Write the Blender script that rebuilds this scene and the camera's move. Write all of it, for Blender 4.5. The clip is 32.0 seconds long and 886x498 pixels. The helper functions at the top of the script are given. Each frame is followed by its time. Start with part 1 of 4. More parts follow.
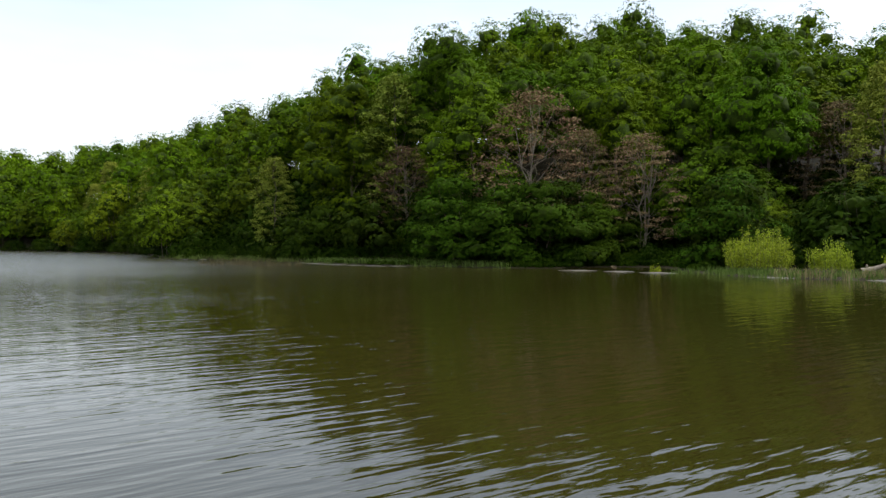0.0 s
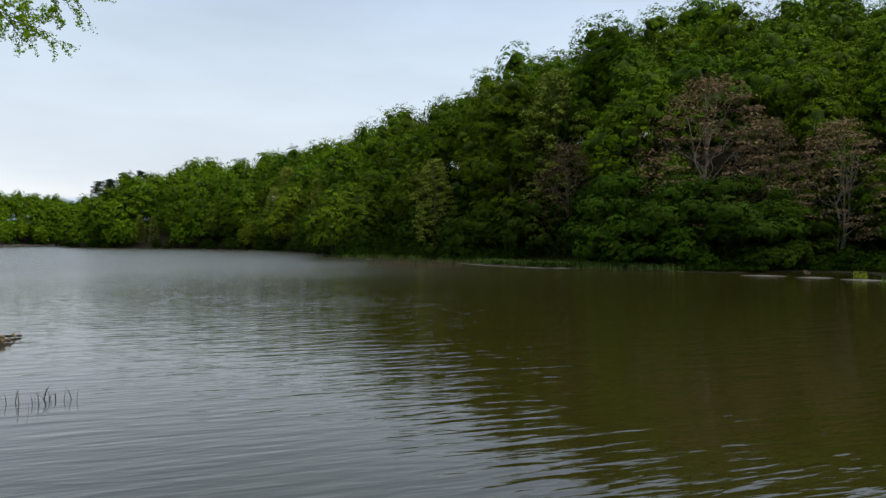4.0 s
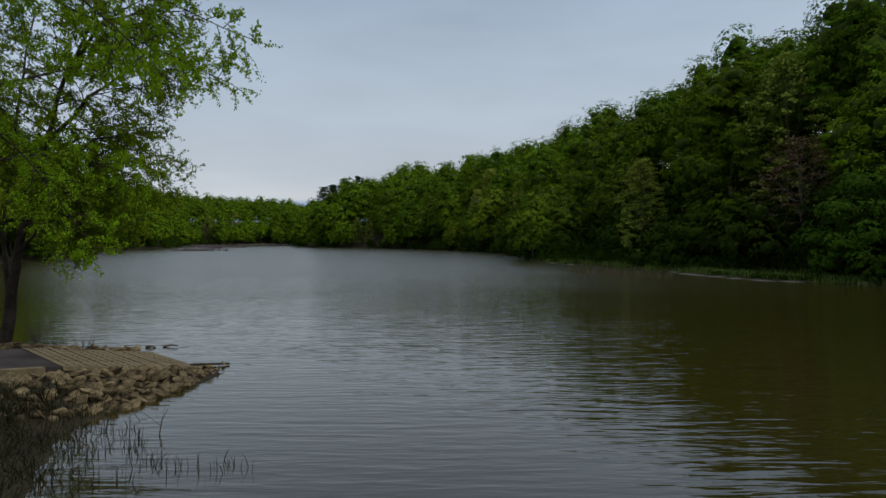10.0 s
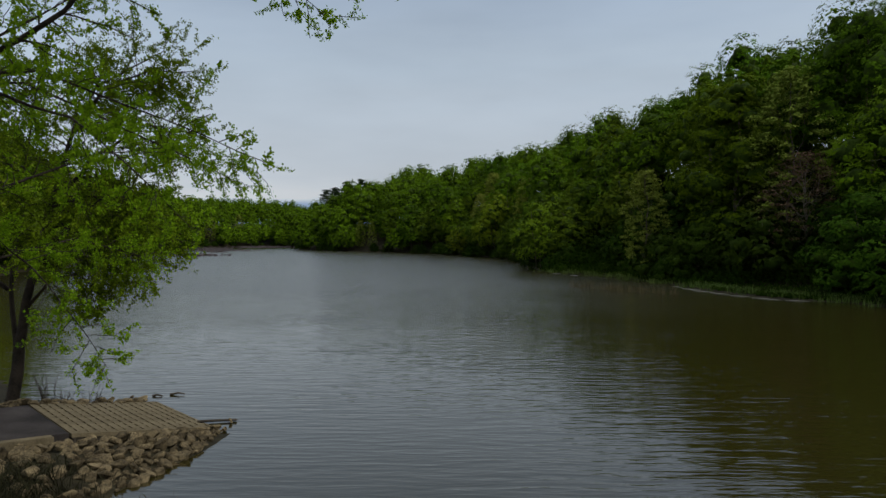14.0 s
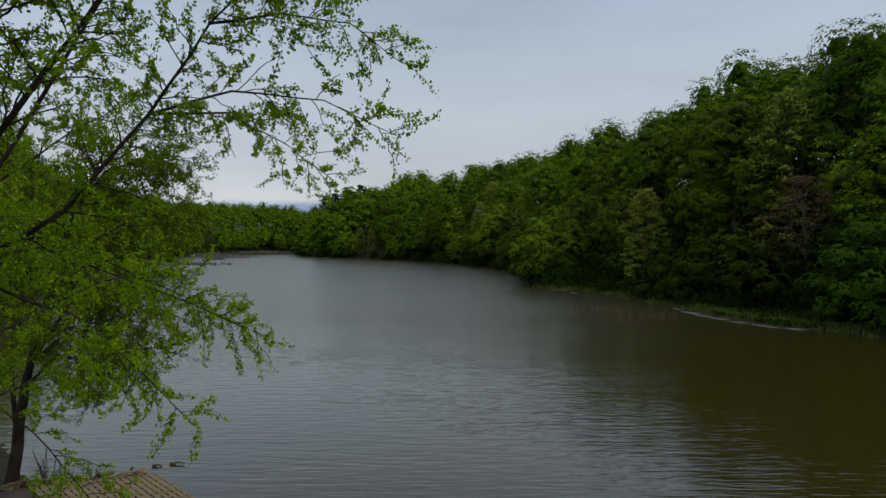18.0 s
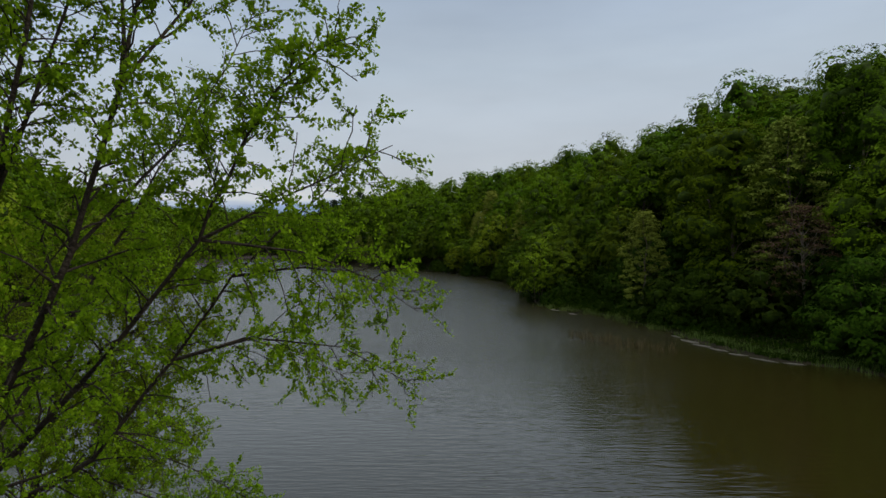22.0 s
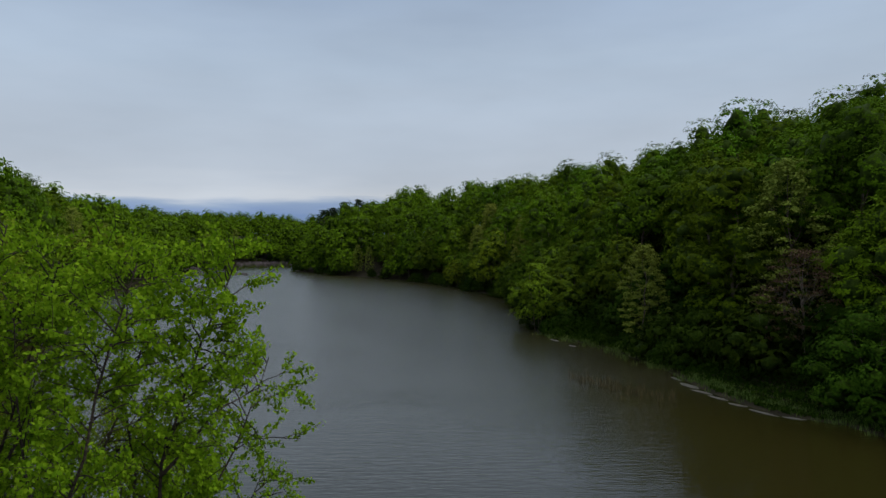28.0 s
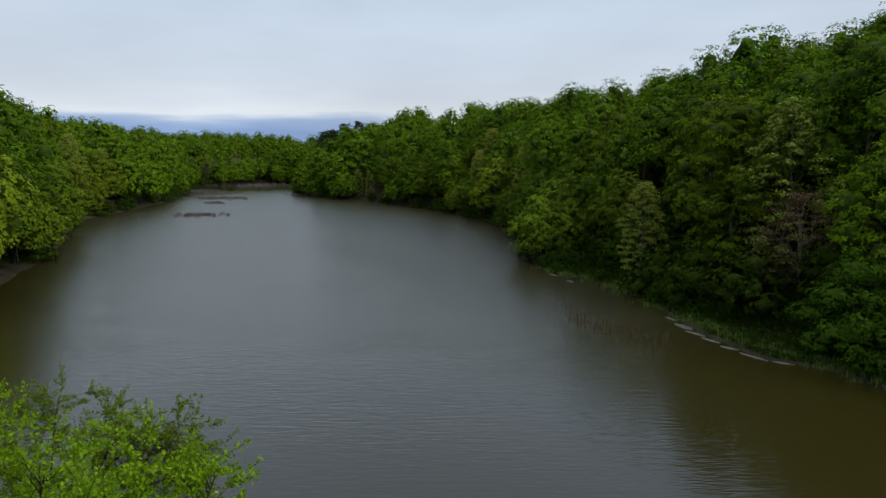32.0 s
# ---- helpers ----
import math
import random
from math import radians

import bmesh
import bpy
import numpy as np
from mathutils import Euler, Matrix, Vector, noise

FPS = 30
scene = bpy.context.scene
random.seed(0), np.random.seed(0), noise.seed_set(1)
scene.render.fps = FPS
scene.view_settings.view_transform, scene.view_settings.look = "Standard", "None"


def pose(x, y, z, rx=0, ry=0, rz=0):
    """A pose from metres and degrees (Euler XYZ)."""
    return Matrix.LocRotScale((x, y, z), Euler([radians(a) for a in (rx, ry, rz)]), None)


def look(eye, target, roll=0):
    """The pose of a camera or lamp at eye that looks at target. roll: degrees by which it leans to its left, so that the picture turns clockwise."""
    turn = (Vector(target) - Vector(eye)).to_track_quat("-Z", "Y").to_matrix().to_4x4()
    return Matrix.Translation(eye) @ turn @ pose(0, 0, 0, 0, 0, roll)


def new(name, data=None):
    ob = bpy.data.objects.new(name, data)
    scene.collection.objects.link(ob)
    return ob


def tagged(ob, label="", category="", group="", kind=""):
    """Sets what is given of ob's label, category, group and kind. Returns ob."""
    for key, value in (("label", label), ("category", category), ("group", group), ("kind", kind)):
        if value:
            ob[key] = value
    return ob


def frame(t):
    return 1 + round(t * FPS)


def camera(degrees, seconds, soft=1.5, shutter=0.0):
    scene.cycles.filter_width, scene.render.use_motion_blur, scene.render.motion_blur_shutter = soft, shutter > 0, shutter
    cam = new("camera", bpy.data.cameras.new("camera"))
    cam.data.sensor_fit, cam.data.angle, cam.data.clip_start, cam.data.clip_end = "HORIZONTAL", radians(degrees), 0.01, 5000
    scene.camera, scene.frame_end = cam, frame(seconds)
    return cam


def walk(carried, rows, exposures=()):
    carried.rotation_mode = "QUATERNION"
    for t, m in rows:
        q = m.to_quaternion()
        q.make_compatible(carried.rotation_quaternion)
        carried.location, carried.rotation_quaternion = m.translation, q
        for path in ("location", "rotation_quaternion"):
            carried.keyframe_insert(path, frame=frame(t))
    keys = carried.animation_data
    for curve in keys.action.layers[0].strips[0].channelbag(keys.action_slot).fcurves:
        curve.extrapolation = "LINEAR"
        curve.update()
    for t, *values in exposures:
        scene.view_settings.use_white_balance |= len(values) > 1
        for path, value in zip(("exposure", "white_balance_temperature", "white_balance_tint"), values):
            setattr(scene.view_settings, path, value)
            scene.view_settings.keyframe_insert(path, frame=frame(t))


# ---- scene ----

# The camera: it turns left as it eases forward over the water, then climbs straight up and at last tips down.
cam = camera(67.5, 32.0, shutter=0.0)


def heading(h, yaw, down, x=0.0, y=0.0):
    a, p = radians(yaw), radians(down)
    return look((x, y, h), (x + math.sin(a) * math.cos(p), y + math.cos(a) * math.cos(p), h - math.sin(p)))


PATH = [  # seconds, place x, y, height, turn to the right, tilt down
    (0, -0.45, -3.16, 2.13, 30.91, 0.51), (0.5, -0.40, -2.96, 2.17, 29.73, 0.54), (1, -0.36, -2.76, 2.21, 28.33, 0.57), (1.5, -0.33, -2.59, 2.27, 26.66, 0.60),
    (2, -0.30, -2.44, 2.33, 24.85, 0.63), (2.5, -0.28, -2.29, 2.39, 23.01, 0.67), (4.5, -0.12, -1.57, 2.45, 15.54, 0.71), (5, -0.03, -1.39, 2.49, 13.56, 0.73),
    (5.5, 0.06, -1.20, 2.53, 11.46, 0.75), (6, 0.14, -1.00, 2.55, 9.25, 0.78), (6.5, 0.21, -0.80, 2.55, 7.04, 0.79), (7, 0.26, -0.60, 2.56, 5.02, 0.80),
    (7.5, 0.29, -0.42, 2.62, 3.34, 0.82), (8, 0.30, -0.26, 2.74, 2.08, 0.85), (8.5, 0.29, -0.13, 2.89, 1.21, 0.87), (9, 0.27, -0.04, 3.04, 0.65, 0.87),
    (9.5, 0.25, 0.01, 3.17, 0.31, 0.87), (10, 0.23, 0.03, 3.31, 0.11, 0.87), (10.5, 0.21, 0.04, 3.46, 0.00, 0.88), (11, 0.18, 0.06, 3.61, -0.04, 0.89),
    (11.5, 0.15, 0.07, 3.77, -0.04, 0.89), (12, 0.14, 0.07, 3.94, -0.04, 0.90), (12.5, 0.13, 0.05, 4.13, -0.06, 0.91), (13, 0.13, 0.04, 4.33, -0.10, 0.92),
    (13.5, 0.12, 0.05, 4.56, -0.11, 0.92), (14, 0.11, 0.07, 4.80, -0.11, 0.91), (14.5, 0.11, 0.09, 5.04, -0.12, 0.88), (16.5, 0.16, 0.03, 6.04, -0.14, 0.86),
    (17, 0.14, 0.06, 6.33, -0.12, 0.85), (17.5, 0.12, 0.09, 6.61, -0.09, 0.84), (18, 0.10, 0.09, 6.89, -0.07, 0.81), (18.5, 0.08, 0.06, 7.19, -0.05, 0.78),
    (19, 0.05, 0.02, 7.51, -0.03, 0.78), (19.5, 0.03, -0.00, 7.86, -0.01, 0.78), (20, 0.01, -0.03, 8.21, 0.00, 0.78), (20.5, -0.00, -0.05, 8.57, 0.01, 0.78),
    (21, -0.02, -0.08, 8.92, 0.02, 0.78), (21.5, -0.04, -0.10, 9.26, 0.04, 0.78), (22, -0.08, -0.12, 9.60, 0.08, 0.78), (22.5, -0.11, -0.13, 9.94, 0.10, 0.78),
    (23, -0.14, -0.14, 10.28, 0.12, 0.78), (23.5, -0.16, -0.14, 10.62, 0.14, 0.77), (24, -0.17, -0.15, 10.96, 0.15, 0.76), (24.5, -0.17, -0.16, 11.32, 0.15, 0.73),
    (25, -0.18, -0.16, 11.69, 0.16, 0.71), (25.5, -0.17, -0.16, 12.06, 0.16, 0.69), (26, -0.17, -0.15, 12.45, 0.16, 0.69), (26.5, -0.17, -0.14, 12.85, 0.16, 0.71),
    (28.5, -0.18, -0.01, 14.31, 0.19, 1.24), (29, -0.17, 0.03, 14.60, 0.19, 1.81), (29.5, -0.15, 0.07, 14.90, 0.18, 2.46), (30, -0.13, 0.11, 15.22, 0.17, 3.29),
    (30.5, -0.11, 0.14, 15.53, 0.16, 4.31), (31, -0.08, 0.15, 15.82, 0.15, 5.50), (31.5, -0.02, 0.13, 16.10, 0.12, 6.77), (32, 0.06, 0.08, 16.40, 0.06, 8.05)]
EXPOSURES = [  # seconds, stops, kelvin, tint
    (0.0, 0.40, 6500, 10), (2.5, 0.24, 6400, 10), (4.5, -0.30, 6250, 9), (7.0, -0.64, 6150, 9), (9.0, -0.78, 6100, 9), (13.0, -0.78, 6150, 9), (19.0, -0.70, 6300, 10),
    (26.0, -0.68, 6250, 10), (29.0, -0.80, 5850, 10), (30.5, -0.74, 5850, 10), (32.0, -0.42, 6050, 10)]
walk(cam, [(t, heading(h, a, p, x, y)) for t, x, y, h, a, p in PATH], exposures=EXPOSURES)

# ---- light: an overcast spring sky ----
SUN_UP, SUN_TURN = radians(40), radians(112)
world = bpy.data.worlds.new("overcast_sky")
scene.world = world
world.use_nodes = True
wn, wl = world.node_tree.nodes, world.node_tree.links
wn.clear()
w_out, w_bg = wn.new("ShaderNodeOutputWorld"), wn.new("ShaderNodeBackground")
w_tc, w_sep = wn.new("ShaderNodeTexCoord"), wn.new("ShaderNodeSeparateXYZ")
wl.new(w_tc.outputs["Generated"], w_sep.inputs[0])
w_ramp = wn.new("ShaderNodeValToRGB")
els = w_ramp.color_ramp.elements
els[0].position, els[0].color = 0.0, (0.40, 0.50, 0.66, 1)
els[1].position, els[1].color = 1.0, (2.4, 2.42, 2.45, 1)
for p, c in ((0.034, (0.31, 0.44, 0.72, 1)), (0.050, (0.48, 0.60, 0.79, 1)), (0.062, (0.95, 0.97, 0.98, 1)), (0.10, (0.80, 0.85, 0.90, 1)), (0.25, (0.70, 0.80, 0.90, 1)), (0.42, (0.50, 0.62, 0.80, 1)), (0.60, (0.60, 0.72, 0.90, 1)), (0.80, (1.60, 1.64, 1.70, 1))):
    e = els.new(p)
    e.color = c
w_map, w_noise, w_add = wn.new("ShaderNodeMapping"), wn.new("ShaderNodeTexNoise"), wn.new("ShaderNodeMath")
w_map.inputs["Scale"].default_value = (2.0, 2.0, 16.0)
w_noise.inputs["Scale"].default_value, w_noise.inputs["Detail"].default_value = 2.2, 5
wl.new(w_tc.outputs["Generated"], w_map.inputs[0])
wl.new(w_map.outputs[0], w_noise.inputs["Vector"])
w_add.operation, w_add.inputs[1].default_value = "MULTIPLY_ADD", 0.055
wl.new(w_noise.outputs[0], w_add.inputs[0])
w_sub = wn.new("ShaderNodeMath")
w_sub.operation, w_sub.inputs[1].default_value = "SUBTRACT", 0.024
wl.new(w_sep.outputs[2], w_sub.inputs[0])
wl.new(w_sub.outputs[0], w_add.inputs[2])
wl.new(w_add.outputs[0], w_ramp.inputs[0])
w_sky, w_hsv, w_mix, w_str = wn.new("ShaderNodeTexSky"), wn.new("ShaderNodeHueSaturation"), wn.new("ShaderNodeMixRGB"), wn.new("ShaderNodeMixRGB")
w_sky.sky_type, w_sky.sun_disc, w_sky.sun_elevation, w_sky.sun_rotation = "NISHITA", False, SUN_UP, SUN_TURN
w_sky.dust_density = 4.0
w_hsv.inputs["Saturation"].default_value, w_hsv.inputs["Value"].default_value = 0.6, 0.12
wl.new(w_sky.outputs[0], w_hsv.inputs["Color"])
w_map2, w_noise2, w_rng, w_mul = wn.new("ShaderNodeMapping"), wn.new("ShaderNodeTexNoise"), wn.new("ShaderNodeMapRange"), wn.new("ShaderNodeMixRGB")
w_map2.inputs["Scale"].default_value = (1.0, 1.0, 3.5)
w_noise2.inputs["Scale"].default_value, w_noise2.inputs["Detail"].default_value = 2.6, 4
wl.new(w_tc.outputs["Generated"], w_map2.inputs[0])
wl.new(w_map2.outputs[0], w_noise2.inputs["Vector"])
w_rng.inputs["From Min"].default_value, w_rng.inputs["From Max"].default_value = 0.3, 0.7
w_rng.inputs["To Min"].default_value, w_rng.inputs["To Max"].default_value = 0.90, 1.07
wl.new(w_noise2.outputs[0], w_rng.inputs["Value"])
w_mul.blend_type, w_mul.inputs[0].default_value = "MULTIPLY", 1.0
wl.new(w_ramp.outputs[0], w_mul.inputs[1])
wl.new(w_rng.outputs[0], w_mul.inputs[2])
w_mix.inputs[0].default_value = 0.15
wl.new(w_mul.outputs[0], w_mix.inputs[1])
wl.new(w_hsv.outputs[0], w_mix.inputs[2])
wl.new(w_mix.outputs[0], w_bg.inputs[0])
w_bg.inputs[1].default_value = 1.2
wl.new(w_bg.outputs[0], w_out.inputs[0])
sun = new("sun", bpy.data.lights.new("sun", "SUN"))
sun.data.energy, sun.data.angle, sun.data.color = 3.0, radians(30), (1.0, 0.96, 0.9)
sun.matrix_world = pose(0, 0, 60, 90 - math.degrees(SUN_UP), 0, 180 - math.degrees(SUN_TURN))


# ---- materials ----
def nodes_of(name):
    m = bpy.data.materials.new(name)
    m.use_nodes = True
    nt = m.node_tree
    return m, nt.nodes, nt.links, nt.nodes["Principled BSDF"]


def surface(name, dark, light, rough=0.85, scale=3.0, fine=30.0, bump=0.4, spread=0.0, wet=0.0):
    """A matt surface: patches between two colours, fine grain and relief; spread varies pieces by their object."""
    m, n, l, b = nodes_of(name)
    tc = n.new("ShaderNodeTexCoord")
    big, small, mixf = n.new("ShaderNodeTexNoise"), n.new("ShaderNodeTexNoise"), n.new("ShaderNodeMath")
    big.inputs["Scale"].default_value, big.inputs["Detail"].default_value = scale, 6
    small.inputs["Scale"].default_value, small.inputs["Detail"].default_value = fine, 8
    l.new(tc.outputs["Object"], big.inputs["Vector"])
    l.new(tc.outputs["Object"], small.inputs["Vector"])
    mixf.operation = "MULTIPLY_ADD"
    mixf.inputs[1].default_value = 0.6
    l.new(small.outputs[0], mixf.inputs[0])
    half = n.new("ShaderNodeMath")
    half.operation, half.inputs[1].default_value, half.inputs[2].default_value = "MULTIPLY_ADD", 0.9, -0.25
    l.new(big.outputs[0], half.inputs[0])
    l.new(half.outputs[0], mixf.inputs[2])
    ramp = n.new("ShaderNodeValToRGB")
    ramp.color_ramp.elements[0].position, ramp.color_ramp.elements[0].color = 0.3, (*dark, 1)
    ramp.color_ramp.elements[1].position, ramp.color_ramp.elements[1].color = 0.72, (*light, 1)
    l.new(mixf.outputs[0], ramp.inputs[0])
    out = ramp.outputs[0]
    if spread:
        info, hsv, mr = n.new("ShaderNodeObjectInfo"), n.new("ShaderNodeHueSaturation"), n.new("ShaderNodeMapRange")
        mr.inputs["To Min"].default_value, mr.inputs["To Max"].default_value = 1 - spread, 1 + spread
        l.new(info.outputs["Random"], mr.inputs["Value"])
        l.new(mr.outputs[0], hsv.inputs["Value"])
        l.new(out, hsv.inputs["Color"])
        out = hsv.outputs[0]
    l.new(out, b.inputs["Base Color"])
    b.inputs["Roughness"].default_value = rough
    b.inputs["Specular IOR Level"].default_value = 0.5 if rough < 0.6 else 0.08
    bp = n.new("ShaderNodeBump")
    bp.inputs["Strength"].default_value, bp.inputs["Distance"].default_value = bump, 0.05
    l.new(small.outputs[0], bp.inputs["Height"])
    l.new(bp.outputs[0], b.inputs["Normal"])
    return m


def foliage(name, dark, light, hue=0.03, through_light=0.09, tree_spread=0.16):
    """Leaves: colour varies leaf by leaf and tree by tree; some light passes through."""
    m, n, l, b = nodes_of(name)
    geo, info = n.new("ShaderNodeNewGeometry"), n.new("ShaderNodeObjectInfo")
    ramp = n.new("ShaderNodeValToRGB")
    ramp.color_ramp.elements[0].position, ramp.color_ramp.elements[0].color = 0.0, (*dark, 1)
    ramp.color_ramp.elements[1].position, ramp.color_ramp.elements[1].color = 1.0, (*light, 1)
    l.new(geo.outputs["Random Per Island"], ramp.inputs[0])
    hsv, mh, mv = n.new("ShaderNodeHueSaturation"), n.new("ShaderNodeMapRange"), n.new("ShaderNodeMapRange")
    mh.inputs["To Min"].default_value, mh.inputs["To Max"].default_value = 0.5 - hue * 1.3, 0.5 + hue * 0.4
    mv.inputs["To Min"].default_value, mv.inputs["To Max"].default_value = 1 - tree_spread, 1 + tree_spread
    mod = n.new("ShaderNodeMath")
    mod.operation, mod.inputs[1].default_value = "MULTIPLY", 7.31
    fr = n.new("ShaderNodeMath")
    fr.operation = "FRACT"
    l.new(info.outputs["Random"], mh.inputs["Value"])
    l.new(info.outputs["Random"], mod.inputs[0])
    l.new(mod.outputs[0], fr.inputs[0])
    l.new(fr.outputs[0], mv.inputs["Value"])
    l.new(mh.outputs[0], hsv.inputs["Hue"])
    pn, pm = n.new("ShaderNodeTexNoise"), n.new("ShaderNodeMapRange")
    pn.inputs["Scale"].default_value, pn.inputs["Detail"].default_value = 0.16, 2
    l.new(geo.outputs["Position"], pn.inputs["Vector"])
    pm.inputs["From Min"].default_value, pm.inputs["From Max"].default_value = 0.3, 0.7
    pm.inputs["To Min"].default_value, pm.inputs["To Max"].default_value = 1 - tree_spread, 1 + tree_spread * 0.8
    l.new(pn.outputs[0], pm.inputs["Value"])
    both = n.new("ShaderNodeMath")
    both.operation = "MULTIPLY"
    l.new(pm.outputs[0], both.inputs[0])
    l.new(mv.outputs[0], both.inputs[1])
    l.new(both.outputs[0], hsv.inputs["Value"])
    l.new(ramp.outputs[0], hsv.inputs["Color"])
    l.new(hsv.outputs[0], b.inputs["Base Color"])
    b.inputs["Roughness"].default_value = 0.75
    b.inputs["Specular IOR Level"].default_value = 0.02
    tr, mix, outn = n.new("ShaderNodeBsdfTranslucent"), n.new("ShaderNodeMixShader"), n["Material Output"]
    l.new(hsv.outputs[0], tr.inputs["Color"])
    mix.inputs[0].default_value = through_light
    l.new(b.outputs[0], mix.inputs[1])
    l.new(tr.outputs[0], mix.inputs[2])
    l.new(mix.outputs[0], outn.inputs["Surface"])
    return m


M_LEAF = foliage("broad_leaves", (0.046, 0.096, 0.0020), (0.074, 0.136, 0.0035), hue=0.022, tree_spread=0.25)
M_LEAF_OLIVE = foliage("olive_waterside_leaves", (0.056, 0.098, 0.0034), (0.096, 0.144, 0.0062), hue=0.026, tree_spread=0.32)
# dark green shrub leaves, coloured darker still for the shade under the canopy
M_LEAF_SHADED = foliage("shade_darkened_understory_leaves", (0.008, 0.020, 0.001), (0.020, 0.040, 0.0015), hue=0.02)
M_LEAF_DEEP = foliage("deep_green_leaves", (0.014, 0.036, 0.0018), (0.034, 0.068, 0.0034), hue=0.015, tree_spread=0.2)
M_LEAF_PALE = foliage("pale_leaves", (0.085, 0.118, 0.012), (0.195, 0.235, 0.034), hue=0.02)
M_LEAF_BROWN = foliage("budding_brown_leaves", (0.085, 0.060, 0.028), (0.19, 0.138, 0.068), hue=0.015, tree_spread=0.2)
M_NEEDLE = foliage("dark_needles", (0.018, 0.032, 0.014), (0.040, 0.060, 0.026), hue=0.01, through_light=0.1)
M_LEAF_NEAR = foliage("fresh_birch_leaves", (0.095, 0.185, 0.004), (0.225, 0.345, 0.010), hue=0.012, through_light=0.45, tree_spread=0.05)
M_LEAF_BANK = foliage("bank_tree_leaves", (0.048, 0.092, 0.003), (0.120, 0.190, 0.006), hue=0.012, through_light=0.3, tree_spread=0.05)
M_LEAF_WILLOW = foliage("willow_shrub_leaves", (0.16, 0.235, 0.013), (0.30, 0.38, 0.032), hue=0.012, tree_spread=0.1)
M_GRASS = foliage("grass_blades", (0.050, 0.088, 0.015), (0.125, 0.170, 0.040), hue=0.01, tree_spread=0.1)
M_REED = foliage("dry_reeds", (0.10, 0.085, 0.04), (0.24, 0.20, 0.10), hue=0.01, tree_spread=0.1)
M_REED_DULL = foliage("dull_reeds", (0.045, 0.038, 0.018), (0.105, 0.088, 0.042), hue=0.01, tree_spread=0.1)
M_REED_MAUVE = foliage("withered_reeds", (0.075, 0.062, 0.058), (0.17, 0.145, 0.14), hue=0.01, tree_spread=0.1)
M_WEED = foliage("dark_weeds", (0.013, 0.013, 0.007), (0.040, 0.037, 0.017), hue=0.01, tree_spread=0.1)
M_BARK = surface("grey_brown_bark", (0.05, 0.038, 0.028), (0.15, 0.12, 0.09), scale=2, fine=22, bump=0.8)
M_BARK_PALE = surface("pale_bark", (0.09, 0.075, 0.055), (0.20, 0.17, 0.125), scale=2, fine=22, bump=0.6)
M_BARK_DARK = surface("dark_birch_bark", (0.014, 0.011, 0.008), (0.056, 0.043, 0.030), scale=3, fine=30, bump=0.8)
M_GROUND = surface("leaf_littered_soil", (0.012, 0.010, 0.006), (0.040, 0.034, 0.017), scale=0.35, fine=6, bump=0.6)
M_STONE = surface("tan_limestone", (0.026, 0.019, 0.010), (0.185, 0.140, 0.074), scale=3.0, fine=14, bump=0.9, spread=0.45)
M_CONCRETE = surface("weathered_concrete", (0.085, 0.066, 0.036), (0.19, 0.150, 0.086), scale=1.5, fine=40, bump=0.35)
M_LANE = surface("worn_lane_concrete", (0.016, 0.013, 0.011), (0.055, 0.046, 0.040), scale=1.2, fine=45, bump=0.3)
M_MUD = surface("pale_wet_mud", (0.042, 0.038, 0.029), (0.115, 0.105, 0.082), scale=0.9, fine=8, rough=0.5, bump=0.2)
M_WOOD = surface("bleached_driftwood", (0.10, 0.085, 0.065), (0.26, 0.22, 0.17), scale=3, fine=25)
# dark leaf green: paints the shade inside the crowns on their lobe cores
M_CROWN_SHADE = surface("shaded_crown_inside", (0.014, 0.026, 0.002), (0.050, 0.082, 0.006), scale=1.1, fine=5, bump=1.0)
M_STEM_WET = surface("wet_dead_stems", (0.006, 0.006, 0.004), (0.024, 0.020, 0.012), scale=3, fine=25)
M_STEM = surface("dead_stems", (0.03, 0.025, 0.02), (0.08, 0.065, 0.045), scale=3, fine=25)

# water: murky, with wind ripples whose crests lie across the view
M_WATER, n, l, b = nodes_of("rippled_lake_water")
b.inputs["Base Color"].default_value = (0.021, 0.0175, 0.0035, 1)
b.inputs["Roughness"].default_value, b.inputs["IOR"].default_value = 0.03, 1.66
tc = n.new("ShaderNodeTexCoord")


def ripple(scale, turn, detail=2.0, distort=0.0):
    mp, nz = n.new("ShaderNodeMapping"), n.new("ShaderNodeTexNoise")
    mp.inputs["Scale"].default_value, mp.inputs["Rotation"].default_value = (*scale, 1), (0, 0, radians(turn))
    nz.inputs["Scale"].default_value, nz.inputs["Detail"].default_value, nz.inputs["Distortion"].default_value = 1.0, detail, distort
    l.new(tc.outputs["Object"], mp.inputs[0])
    l.new(mp.outputs[0], nz.inputs["Vector"])
    return nz.outputs[0]


def calc(op, a, b2, c=None):
    q = n.new("ShaderNodeMath")
    q.operation = op
    for i, v in enumerate((a, b2, c)):
        if v is None:
            continue
        if isinstance(v, (int, float)):
            q.inputs[i].default_value = v
        else:
            l.new(v, q.inputs[i])
    return q.outputs[0]


wind = calc("MULTIPLY_ADD", ripple((0.03, 0.07), 8, 3), 2.6, -0.75)
wind = calc("MAXIMUM", calc("MINIMUM", wind, 1.2), 0.45)
crest = calc("SUBTRACT", 1.0, calc("ABSOLUTE", calc("MULTIPLY_ADD", ripple((0.42, 2.1), 9, 1.5, 0.25), 2.4, -1.2), 0.0))
waves = calc("ADD", calc("MULTIPLY", calc("POWER", calc("MAXIMUM", crest, 0.0), 2.0), 0.012), calc("MULTIPLY", ripple((0.5, 2.6), 10, 2.0, 0.3), 0.030))
